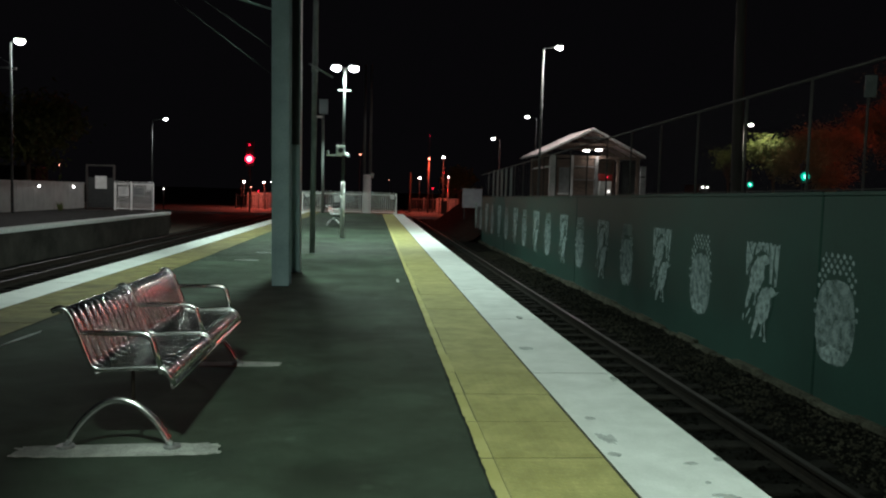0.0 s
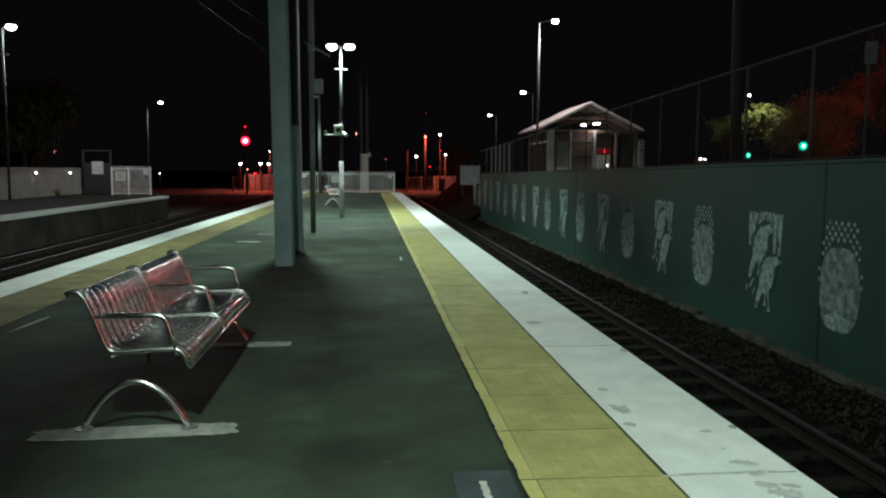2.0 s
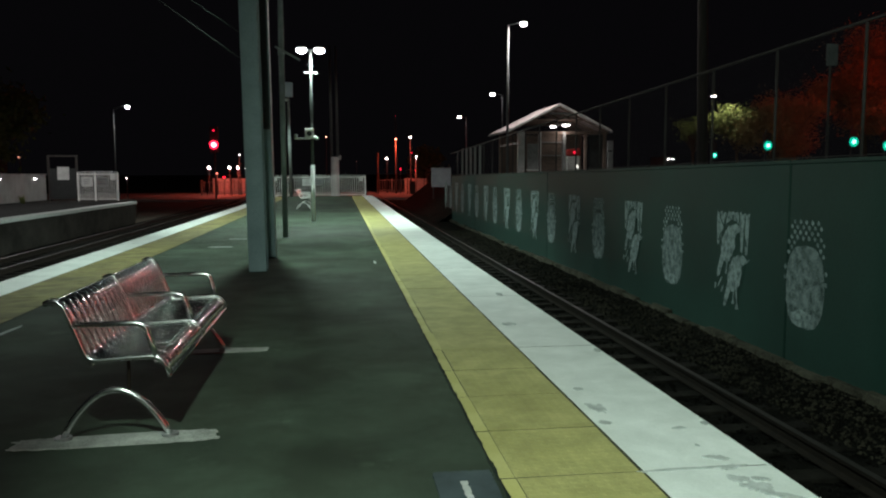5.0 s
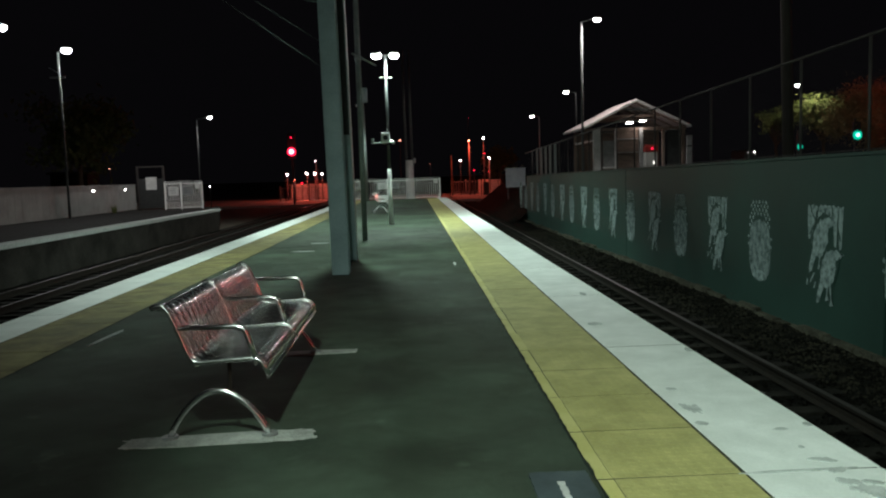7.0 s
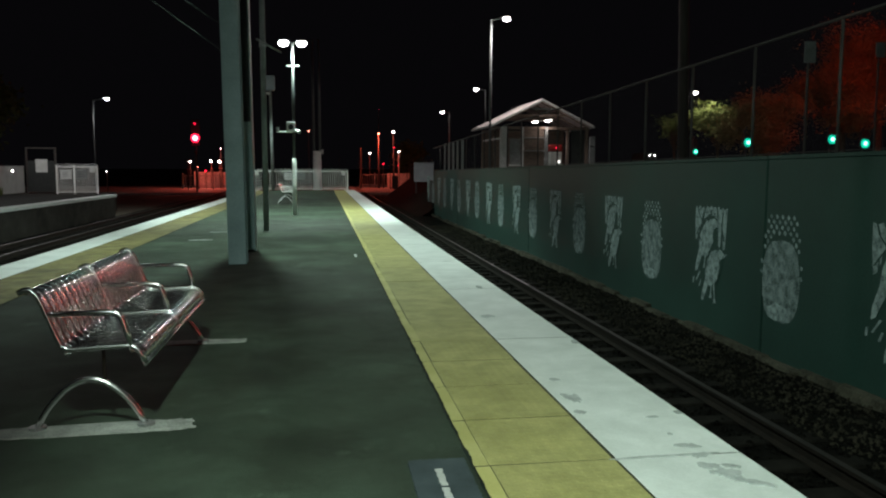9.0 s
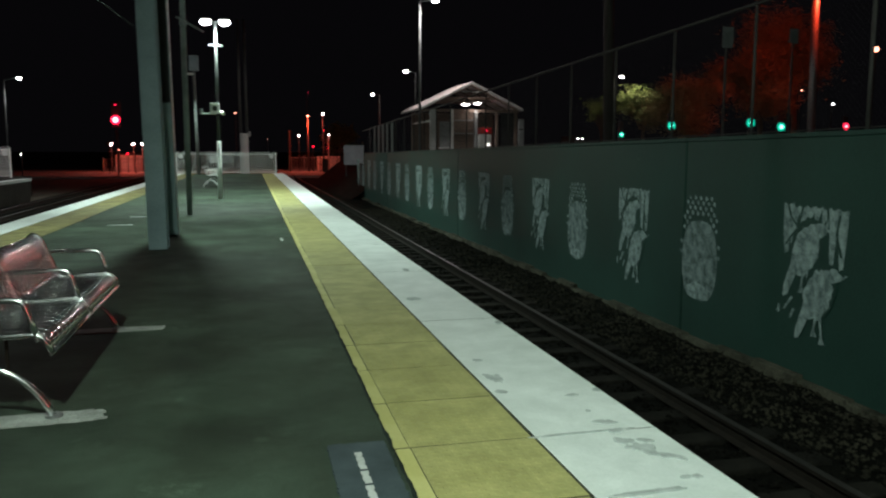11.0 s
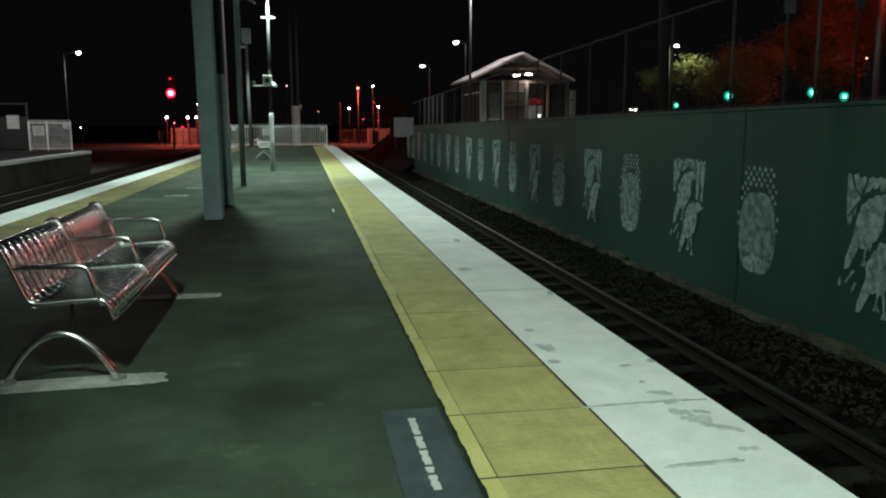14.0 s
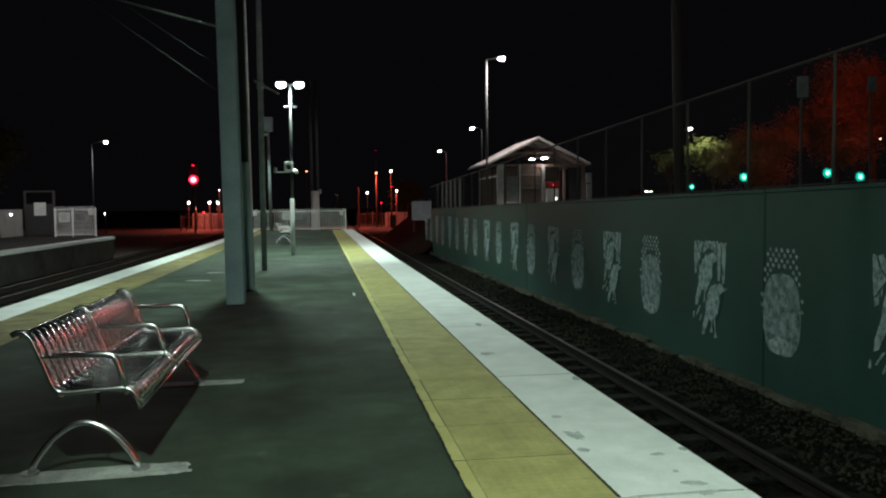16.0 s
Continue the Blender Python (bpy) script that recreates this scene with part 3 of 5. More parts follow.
def oval_stencil(y, z0=-0.55, w=0.90):
    """A tall rounded oval, a second one inside it, and arched rows of short dashes over it."""
    ob = thing("stencil_painting", (0, 0, 0), "worn white stencil painting of an oval under rows of dashes", "wall painting", "stencil paintings on the wall")
    rz, ry = 0.515, w * 0.45
    cz = z0 + rz
    bm = B()
    polygon(bm, oval(y, cz, ry, rz, 0, 44, 0.025, 0.72))
    part("oval", bm, STENCIL_DIM, ob)
    bm = B()
    polygon(bm, oval(y - 0.02, cz - 0.09, ry * 0.70, rz * 0.74, 6, 30, 0.09, 0.85), WX - 0.0075)
    part("inner_oval", bm, STENCIL_DIM, ob)
    bm = B()
    polygon(bm, oval(y + 0.03, cz - 0.40, ry * 0.52, 0.10, 0, 18, 0.3), WX - 0.011)
    part("base_blot", bm, STENCIL, ob)
    for r in range(14):
        zz = cz + 0.02 + r * 0.066
        for i in range(-4, 5):
            yy = y + i * 0.124 + 0.062 * (r % 2)
            inner = (abs(yy - y) / (ry + 0.02)) ** 2.6 + (max(0.0, zz - cz) / (rz + 0.045)) ** 2.6
            outer = (abs(yy - y) / (ry + 0.035)) ** 3.4 + (max(0.0, zz - cz) / 0.86) ** 3.4
            if inner < 1.0 or outer > 1.0:
                continue
            g = rng.uniform(0.8, 1.15)
            bm = B()
            polygon(bm, [(yy + 0.030 * g, zz + 0.006), (yy + 0.008, zz + 0.034 * g), (yy - 0.026 * g, zz + 0.012), (yy - 0.030 * g, zz - 0.008), (yy - 0.006, zz - 0.034 * g), (yy + 0.024 * g, zz - 0.014)])
            part("dash", bm, STENCIL, ob)
    return ob


def bird_stencil(y, z0=-0.66, w=0.92):
    """Two perched birds before a ragged block of upright strokes."""
    ob = thing("stencil_painting", (0, 0, 0), "worn white stencil painting of two birds among branches", "wall painting", "stencil paintings on the wall")
    at = lambda u: y + w * (0.5 - u)
    strokes = ((0.06, 0.15, 0.96), (0.19, 0.10, 1.12), (0.31, 0.13, 1.18), (0.44, 0.14, 1.26), (0.57, 0.11, 1.30), (0.69, 0.12, 1.18), (0.81, 0.12, 0.90), (0.95, 0.13, 0.88), (0.13, 0.05, 0.86))
    for k, (u, sw, low) in enumerate(strokes):
        bm = B()
        top, b, yy = 1.47 + rng.uniform(-0.022, 0.010), sw * w * 0.58, at(u)
        lean = rng.uniform(-0.02, 0.035)
        low += rng.uniform(-0.04, 0.04)
        mid = (top + low) / 2
        polygon(bm, [(yy + b, z0 + top), (yy + b * 0.1, z0 + top - 0.02), (yy - b, z0 + top + 0.008), (yy - b * 0.75 + lean, z0 + mid), (yy - b * 0.4 + lean, z0 + low), (yy + b * 0.35 + lean, z0 + low - 0.03), (yy + b * 0.85 + lean * 0.6, z0 + mid + 0.03)], WX - 0.0040 - 0.0003 * k)
        part("stroke", bm, STENCIL, ob)
    for u, v, s, dep in ((0.37, 0.99, 1.0, 0.0), (0.62, 0.56, 0.98, 0.004)):
        x = WX - 0.0078 - dep
        bm = B()
        polygon(bm, oval(at(u), z0 + v, 0.19 * s, 0.30 * s, -26, 40, 0.10), x)
        rim = B()
        polygon(rim, oval(at(u) - 0.015, z0 + v + 0.03, 0.235 * s, 0.355 * s, -26, 40, 0.07), x + 0.0006)
        part("bare_outline", rim, WALL_GREEN, ob, "bare green outline round the bird")
        bd = part("bird_body", bm, STENCIL, ob)
        bm = B()
        polygon(bm, oval(at(u + 0.23), z0 + v + 0.235 * s, 0.085 * s, 0.075 * s, 0, 16, 0.06), x - 0.0016)
        part("bird_head", bm, STENCIL, bd)
        bm = B()
        hy, hz = at(u + 0.31), z0 + v + 0.24 * s
        polygon(bm, [(hy, hz + 0.035), (hy - 0.085 * s, hz - 0.005), (hy, hz - 0.025)], x - 0.0024)
        part("beak", bm, STENCIL, bd)
        bm = B()
        ty, tz = at(u - 0.13), z0 + v - 0.20 * s
        polygon(bm, [(ty - 0.06, tz + 0.05), (ty + 0.07, tz + 0.10), (ty + 0.19 * s, tz - 0.20), (ty + 0.20 * s, tz - 0.33 * s), (ty + 0.13 * s, tz - 0.30 * s)], x - 0.0008)
        part("tail", bm, STENCIL, bd)
        for du, dv in ((0.10, -0.50), (-0.03, -0.44)):
            bm = B()
            ly, lz = at(u + 0.01 + du * 0.4), z0 + v - 0.24 * s
            fy, fz = at(u + du), z0 + v + dv * s
            polygon(bm, [(ly + 0.018, lz + 0.05), (ly - 0.018, lz + 0.05), (fy - 0.012, fz + 0.07), (fy - 0.055, fz), (fy + 0.04, fz - 0.012), (fy + 0.012, fz + 0.07)], x - 0.003)
            part("leg", bm, STENCIL, bd)
    for pts in (((0.02, 1.02), (0.24, 1.24), (0.30, 1.44)), ((0.24, 1.22), (0.10, 1.34), (0.05, 1.46)), ((0.60, 1.22), (0.72, 1.34), (0.70, 1.46)), ((0.95, 0.98), (0.86, 1.20), (0.90, 1.40))):
        bm = B()
        for k, ((u0, v0), (u1, v1)) in enumerate(zip(pts, pts[1:])):
            polygon(bm, [(at(u0) + 0.018, z0 + v0), (at(u0) - 0.016, z0 + v0 + 0.006), (at(u1) - 0.012, z0 + v1), (at(u1) + 0.012, z0 + v1 + 0.004)], WX - 0.0071 - 0.0002 * k)
        part("bare_branch", bm, WALL_GREEN, ob, "bare green branch between the strokes")
    for u, v, ln, ang in ((0.12, 0.40, 0.20, 50), (0.20, 0.30, 0.12, 60), (-0.04, 0.32, 0.10, 75), (0.98, 0.78, 0.14, 30)):
        bm = B()
        c, s = math.cos(radians(ang)), math.sin(radians(ang))
        yy, zz = at(u), z0 + v
        polygon(bm, [(yy + ln * c * 0.5 + 0.012, zz - ln * s * 0.5), (yy + ln * c * 0.5 - 0.02, zz - ln * s * 0.5), (yy - ln * c * 0.5 - 0.012, zz + ln * s * 0.5), (yy - ln * c * 0.5 + 0.025, zz + ln * s * 0.5)], WX - 0.0045)
        part("fleck", bm, STENCIL, ob)
    return ob


for k in range(-2, 9):
    oval_stencil(9.10 + 3.985 * k, -0.55 + 0.004 * max(0, k) * 4)
    bird_stencil(10.95 + 3.985 * k, -0.65 + 0.0045 * max(0, k) * 4)

# ---- chain fence on the wall ----
cf = thing("chain_link_fence", (WX + 0.09, 0, 0), "weathered steel chain-link fence on top of the green wall", "fence")


def fence_top(y):
    return 3.055 - 0.0190 * (y - 8.3)


for i in range(-4, 18):
    y = 8.25 + 1.815 * i
    part("post", rod(B(), (0, y, wall_top(y) - 0.1), (0, y, fence_top(y) + 0.02), 0.019, seg=10), DULL_GALV, cf, smooth=True)
bm = tube(B(), [(0, 0.4 + 41.2 * i / 12, fence_top(0.4 + 41.2 * i / 12)) for i in range(13)], 0.021, 8)
part("top_rail", bm, DULL_GALV, cf, smooth=True)
bm = tube(B(), [(0, y, wall_top(y) + 0.075) for y in (0.4, 40.4)], 0.006, 6)
part("bottom_wire", bm, DULL_GALV, cf)
verts, faces = [], []
h = 1.5
for i in range(560):
    y = 0.4 + i * 0.07
    for s in (1, -1):
        y0, y1 = (y, y + h) if s > 0 else (y + h, y)
        if max(y0, y1) > 41.5:
            continue
        k = len(verts)
        verts += [(0.002 * s, y0 - 0.0011, wall_top(y0) + 0.09), (0.002 * s, y0 + 0.0011, wall_top(y0) + 0.09), (0.002 * s, y1 + 0.0011, fence_top(y1)), (0.002 * s, y1 - 0.0011, fence_top(y1))]
        faces.append((k, k + 1, k + 2, k + 3))
me = bpy.data.meshes.new("wire_mesh")
me.from_pydata(verts, [], faces)
me.materials.append(WIRE)
wm = part("wire_mesh", me, WIRE, cf, "thin diagonal wire mesh")
wm["kind"] = "stuff"

# ---- steel masts on the platform ----


def i_beam(bm, w, d, z1, tf=0.022, tw=0.014):
    """An I section: flanges face along y."""
    box(bm, -w / 2, w / 2, -d / 2, -d / 2 + tf, 0, z1, 0.004)
    box(bm, -w / 2, w / 2, d / 2 - tf, d / 2, 0, z1, 0.004)
    box(bm, -tw / 2, tw / 2, -d / 2 + tf, d / 2 - tf, 0, z1)


LEAN = -0.7
mast = thing("overhead_mast", (-1.20, 11.72, 0), "tall teal painted steel I-beam mast on the platform", "mast", "overhead line masts")
mast.rotation_euler.y = radians(LEAN)
bm = B()
i_beam(bm, 0.25, 0.30, 9.0)
part("beam", bm, STEEL_TEAL, mast)
part("bracket_arm", rod(B(), (-0.1, -0.1, 3.92), (-1.9, -0.1, 4.40), 0.014), GALV, mast, "pale galvanised bracket arm", True)
for p, q in (((-0.13, -0.1, 3.02), (-3.4, -0.1, 5.42)), ((-0.13, -0.1, 3.38), (-3.0, -0.1, 5.33))):
    part("stay_wire", rod(B(), p, q, 0.0055, seg=6), DULL_GALV, mast)

mast2 = thing("overhead_mast", (-1.215, 13.55, 0), "teal steel mast with open channel sides and a cover plate below", "mast", "overhead line masts")
mast2.rotation_euler.y = radians(-0.6)
bm = B()
box(bm, -0.125, -0.103, -0.13, 0.13, 0, 9.0, 0.004)
box(bm, 0.103, 0.125, -0.13, 0.13, 0, 9.0, 0.004)
box(bm, -0.103, 0.103, 0.0, 0.016, 0, 9.0)
part("beam", bm, STEEL_TEAL, mast2)
# dark box put in for the shade inside the upper channel
part("channel_shade", box(B(), -0.098, 0.098, -0.115, -0.004, 2.14, 9.0, 0.006), DARK_STEEL, mast2, "dark filler standing in for the shade inside the open channel")
part("cover_plate", box(B(), -0.118, 0.118, -0.155, -0.134, 0.03, 2.12, 0.004), STEEL_TEAL, mast2, "teal cover plate over the lower channel")

pole = thing("cable_pole", (-1.225, 17.85, 0), "slim grey steel pole with a short bracket", "pole")
part("shaft", rod(B(), (0, 0, 0), (0, 0, 8), 0.06, 0.055, 14), POST_GREY, pole, smooth=True)
part("bracket", rod(B(), (-0.13, -0.08, 4.14), (0.40, -0.08, 3.86), 0.018), GALV, pole, "pale galvanised bracket", True)
part("collar", rod(B(), (0, 0, 3.98), (0, 0, 4.08), 0.075, seg=14), GALV, pole, smooth=True)

# ---- bench ----
BENCH_Y0, BENCH_Y1 = 4.22, 6.28
profile = [(-1.515, 0.735), (-1.485, 0.752), (-1.455, 0.750), (-1.425, 0.72), (-1.385, 0.625), (-1.335, 0.49), (-1.318, 0.455), (-1.295, 0.438), (-1.26, 0.436), (-1.12, 0.444), (-1.0, 0.448), (-0.965, 0.444), (-0.935, 0.42), (-0.905, 0.355)]


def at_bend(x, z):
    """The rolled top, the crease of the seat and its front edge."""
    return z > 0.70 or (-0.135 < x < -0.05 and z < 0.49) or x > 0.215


def slat_strip(path, w=0.0894, sag=0.0012, thick=0.004, nw=6):
    """A bent steel slat: a strip, slightly domed across, along the path of (x, z)."""
    bm = B()
    pts = [Vector((x, 0, z)) for x, z in path]
    rows = [[], []]
    for i, p in enumerate(pts):
        d = (pts[min(i + 1, len(pts) - 1)] - pts[max(i - 1, 0)]).normalized()
        nrm = Vector((-d.z, 0, d.x))
        # deeper dome at the bends, shaped to break highlights into dots
        dome = 0.007 if at_bend(p.x, p.z) else sag
        for k, off in ((0, 0.0), (1, -thick)):
            rows[k].append([bm.verts.new(p + nrm * (off - dome * (2 * j / nw - 1) ** 2) + Vector((0, w * (j / nw - 0.5), 0))) for j in range(nw + 1)])
    for k in (0, 1):
        for a, b in zip(rows[k], rows[k][1:]):
            for j in range(nw):
                bm.faces.new((a[j], a[j + 1], b[j + 1], b[j]))
    for j in (0, nw):
        for i in range(len(pts) - 1):
            bm.faces.new((rows[0][i][j], rows[0][i + 1][j], rows[1][i + 1][j], rows[1][i][j]))
    for i in (0, len(pts) - 1):
        for j in range(nw):
            bm.faces.new((rows[0][i][j], rows[0][i][j + 1], rows[1][i][j + 1], rows[1][i][j]))
    return bm


def bench():
    """A bench of bent steel slats on two arched feet; its local origin lies under its near end, on the deck."""
    ln = BENCH_Y1 - BENCH_Y0
    ox = -1.2
    be = thing("platform_bench", (ox, BENCH_Y0, 0), "polished stainless steel slatted bench with three armrests on concrete pads", "bench", "platform benches")
    pr = [(x - ox, z) for x, z in profile]
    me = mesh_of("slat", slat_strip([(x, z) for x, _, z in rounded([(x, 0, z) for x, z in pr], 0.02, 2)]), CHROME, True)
    me.materials.append(BEND_GLINT)
    # bends get the brighter copy, for their row of highlights
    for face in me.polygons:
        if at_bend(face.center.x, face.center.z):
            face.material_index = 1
    n = 22
    for i in range(n):
        sl = part("slat", me, CHROME, be)
        sl.location = (0, 0.055 + (ln - 0.11) * i / (n - 1), 0)
        sl.rotation_euler = (radians(rng.uniform(-0.4, 0.4)), 0, radians(rng.uniform(-0.3, 0.3)))
    for y in (0.0, ln / 2, ln):
        part("side_frame", tube(B(), rounded([(x, y, z + 0.004) for x, z in pr], 0.03, 3), 0.0155, 10), TUBE_STEEL, be, smooth=True)
        arm = [(-1.395 - ox, y, 0.625), (-1.08 - ox, y, 0.632), (-1.025 - ox, y, 0.62), (-1.005 - ox, y, 0.56), (-0.975 - ox, y, 0.445)]
        part("armrest", tube(B(), rounded(arm, 0.045, 5), 0.0155, 10), TUBE_STEEL, be, smooth=True)
    for x, z in ((-1.30 - ox, 0.418), (-0.975 - ox, 0.425), (-1.47 - ox, 0.737), (-0.91 - ox, 0.35)):
        part("cross_rail", rod(B(), (x, 0, z), (x, ln, z), 0.0125, seg=10), TUBE_STEEL, be, smooth=True)
    for y in (0.06, ln + 0.06):
        arch = [(-1.475 - ox + 0.545 * t, y, 0.262 * math.sin(math.pi * t) ** 0.75 + 0.004) for t in [k / 24 for k in range(25)]]
        part("arched_foot", tube(B(), arch, 0.0185, 10), TUBE_STEEL, be, smooth=True)
        for x in (-1.475 - ox, -0.93 - ox):
            part("foot_flange", rod(B(), (x, y, 0.008), (x, y, 0.022), 0.045, seg=16), GALV, be)
        part("riser", rod(B(), (-1.13 - ox, y, 0.25), (-1.13 - ox, min(max(y, 0.02), ln - 0.02), 0.425), 0.010, seg=8), RAIL_STEEL, be, "dark riser under the seat")
    return be


be = bench()
b2 = copy_thing(be, pose(-1.45, 31.8, 0))
# white paint on these tubes stands in for lamp reflections off the steel
for piece in b2.children:
    if piece.name.split(".")[0] in ("side_frame", "armrest", "arched_foot"):
        slot = piece.material_slots[0]
        slot.link, slot.material = "OBJECT", WHITE_STEEL
b2["label"] = "far stainless steel slatted bench, lamp reflections on its tubes painted white"

# ---- lamp posts ----


def lamp_head(parent, x, y, z, glow_mat=LED, s=1.0, turn=0.0):
    """A shallow street lantern: a rounded housing over a bright bowl."""
    bm = B()
    bmesh.ops.create_uvsphere(bm, u_segments=20, v_segments=10, radius=1)
    bmesh.ops.transform(bm, verts=bm.verts, matrix=Matrix.Translation((x, y, z + 0.045 * s)) @ Matrix.Diagonal((0.155 * s, 0.16 * s, 0.05 * s, 1)))
    hd = part("lantern", bm, GALV, parent, "grey lantern housing", True)
    bm = B()
    bmesh.ops.create_uvsphere(bm, u_segments=20, v_segments=10, radius=1)
    bmesh.ops.transform(bm, verts=bm.verts, matrix=Matrix.Translation((x, y, z - 0.02 * s)) @ Matrix.Diagonal((0.145 * s, 0.15 * s, 0.10 * s, 1)))
    bowl = part("bowl", bm, glow_mat, hd, "glowing white lamp bowl", True)
    bowl.visible_shadow = False
    return hd


def twin_post(x, y, near):
    lp = thing("platform_lamp_post", (x, y, 0), "twin-headed platform lamp post with pale painted foot and bright white lanterns", "lamp post", "platform lamp posts")
    part("shaft", rod(B(), (0, 0, 1.66), (0, 0, 5.0), 0.042, 0.036, 14), DARK_STEEL, lp, smooth=True)
    part("painted_foot", rod(B(), (0, 0, 0), (0, 0, 1.66), 0.065, 0.062, 14), WHITE_STEEL, lp, "pale painted lower shaft", True)
    for s in (-1, 1):
        part("arm", rod(B(), (0, 0, 4.97), (0.14 * s, 0, 5.0), 0.022), GALV, lp)
        lamp_head(lp, 0.26 * s, 0, 5.0, SIGN_WHITE if (x, y) == TWIN_NEAR and s < 0 else LED)
    part("crossbar", box(B(), -0.19, 0.19, -0.03, 0.03, 4.31, 4.36, 0.006), WHITE_STEEL, lp)
    if not near:
        bx = part("junction_box", box(B(), -0.2, 0.05, -0.2, -0.06, 2.43, 2.72, 0.012), WHITE_STEEL, lp, "white box with a dark round speaker face")
        part("speaker_face", rod(B(), (-0.075, -0.206, 2.57), (-0.075, -0.19, 2.57), 0.075, seg=20), DARK_STEEL, bx)
        ar = part("camera_arm", box(B(), -0.5, -0.05, -0.1, -0.06, 2.41, 2.445, 0.006), WHITE_STEEL, lp)
        part("camera", rod(B(), (-0.46, -0.08, 2.44), (-0.46, -0.08, 2.56), 0.045, seg=12), GALV, ar)
        part("camera_housing", rod(B(), (0.08, -0.05, 2.48), (0.16, -0.2, 2.42), 0.05, seg=12), WHITE_STEEL, lp)
    return lp


twin_post(*TWIN_FAR, False)
twin_post(*TWIN_NEAR, True)
# post added out of view to carry the rear fill lamps
twin_post(*REAR_FILL, True)
tl = thing("mast_lamp", (*MAST_LAMP, 0), "single lantern on a short arm behind the steel mast", "lamp", "platform lamps")
part("arm", rod(B(), (0.03, -0.82, 5.93), (0, 0, 5.93), 0.025), GALV, tl)
part("clamp", box(B(), -0.05, 0.17, -0.828, -0.808, 5.82, 6.04, 0.006), GALV, tl)
lamp_head(tl, 0, 0, 5.87)


def street_lamp(name, x, y, z0, head_x, head_z, label, glow_mat=LED_WARM, r=0.07, s=1.4, mat=POLE_GREY):
    lp = thing(name, (x, y, z0), label, "street lamp", "street lamps")
    part("shaft", rod(B(), (0, 0, 0), (0, 0, head_z - z0 - 0.1), r, r * 0.75, 12), mat, lp, smooth=True)
    part("arm", rod(B(), (0, 0, head_z - z0 - 0.12), (head_x - x, 0, head_z - z0 + 0.06), 0.035), mat, lp)
    lamp_head(lp, head_x - x, 0, head_z - z0, glow_mat, s * 0.85)
    return lp


street_lamp("street_lamp", 7.86, 37.0, 0.7, 8.61, 8.36, "tall slim street lamp behind the fence, white lantern lit")
street_lamp("street_lamp", 13.99, 68.0, 0.1, 13.14, 8.19, "slim street lamp farther along the road, white lantern lit", s=1.7)
street_lamp("street_lamp", 15.92, 100.0, 0.1, 15.04, 8.48, "distant slim street lamp, white lantern lit", s=2.0)
street_lamp("street_lamp", 33.48, 70.0, 0.1, 34.16, 8.42, "street lamp beside a lit tree, white lantern lit", s=1.7)
street_lamp("platform_street_lamp", -15.75, 36.6, -0.005, -15.37, 7.52, "slim lamp post on the opposite platform, bright lantern lit", LED, s=1.7, r=0.06)
street_lamp("platform_street_lamp", -12.56, 47.0, -0.05, -11.8, 5.21, "dark lamp post by the platform gate, white lantern lit", LED, s=1.0, mat=DARK_STEEL, r=0.038)
street_lamp("platform_street_lamp", -11.65, 22.0, -0.005, -10.95, 5.73, "lamp post at the edge of the opposite platform, lantern lit", LED, s=1.2)
xb = bpy.data.objects["platform_street_lamp"]
part("crossbar", box(B(), -0.45, 0.25, -0.03, 0.03, 6.28, 6.35, 0.006), GALV, xb)
part("stay", rod(B(), (-0.45, 0, 6.75), (0, 0, 6.5), 0.012, seg=6), GALV, xb)

# ---- fence at the platform's end ----


def hoop_fence(name, x0, x1, y, z, h, n, label, signs=()):
    """White railing of upright bars with hoops over its top rail."""
    ob = thing(name, (0, y, z), label, "railing")
    for x in sorted({x0, x1, x0 + (x1 - x0) * 0.43}):
        part("post", box(B(), x - 0.035, x + 0.035, -0.035, 0.035, 0, h + 0.06, 0.006), WHITE_STEEL, ob)
    for zz in (0.10, h - 0.03):
        part("rail", box(B(), x0, x1, -0.02, 0.02, zz - 0.022, zz + 0.022), WHITE_STEEL, ob)
    bar = mesh_of("bar", rod(B(), (0, 0, 0.10), (0, 0, h - 0.03), 0.016, seg=6), WHITE_STEEL)
    pts = [(math.cos(a) * 0.075, 0, math.sin(a) * 0.12) for a in [math.pi * i / 8 for i in range(9)]]
    hoop = mesh_of("hoop", tube(B(), pts, 0.011, 6), WHITE_STEEL)
    for i in range(1, n):
        x = x0 + (x1 - x0) * i / n
        part("bar", bar, WHITE_STEEL, ob).location = (x, 0, 0)
        if i % 2 == 1:
            part("hoop", hoop, WHITE_STEEL, ob).location = (x, 0, h - 0.01)
    for sx, sz, sw, sh, mat in signs:
        nt = part("notice", box(B(), sx - sw / 2, sx + sw / 2, -0.05, -0.025, sz - sh / 2, sz + sh / 2, 0.005), mat, ob, "small weathered notice plate")
        if sw > 0.4:
            for k in range(3):
                part("lettering", box(B(), sx - sw * 0.36, sx + sw * (0.34 - 0.1 * (k % 2)), -0.056, -0.052, sz + sh * (0.24 - 0.24 * k), sz + sh * (0.32 - 0.24 * k)), SIGN_GREY if mat is SIGN_WHITE else DARK_STEEL, nt)
    return ob


hoop_fence("end_railing", -4.25, 1.54, END_Y + 0.1, 0.0, 1.22, 44, "white steel railing with hooped top across the platform's end", ((-2.05, 0.88, 0.55, 0.42, SIGN_WHITE), (-1.35, 0.88, 0.62, 0.40, SIGN_GREY), (1.30, 1.05, 0.24, 0.24, SIGN_WHITE), (-4.0, 1.05, 0.24, 0.2, SIGN_WHITE)))

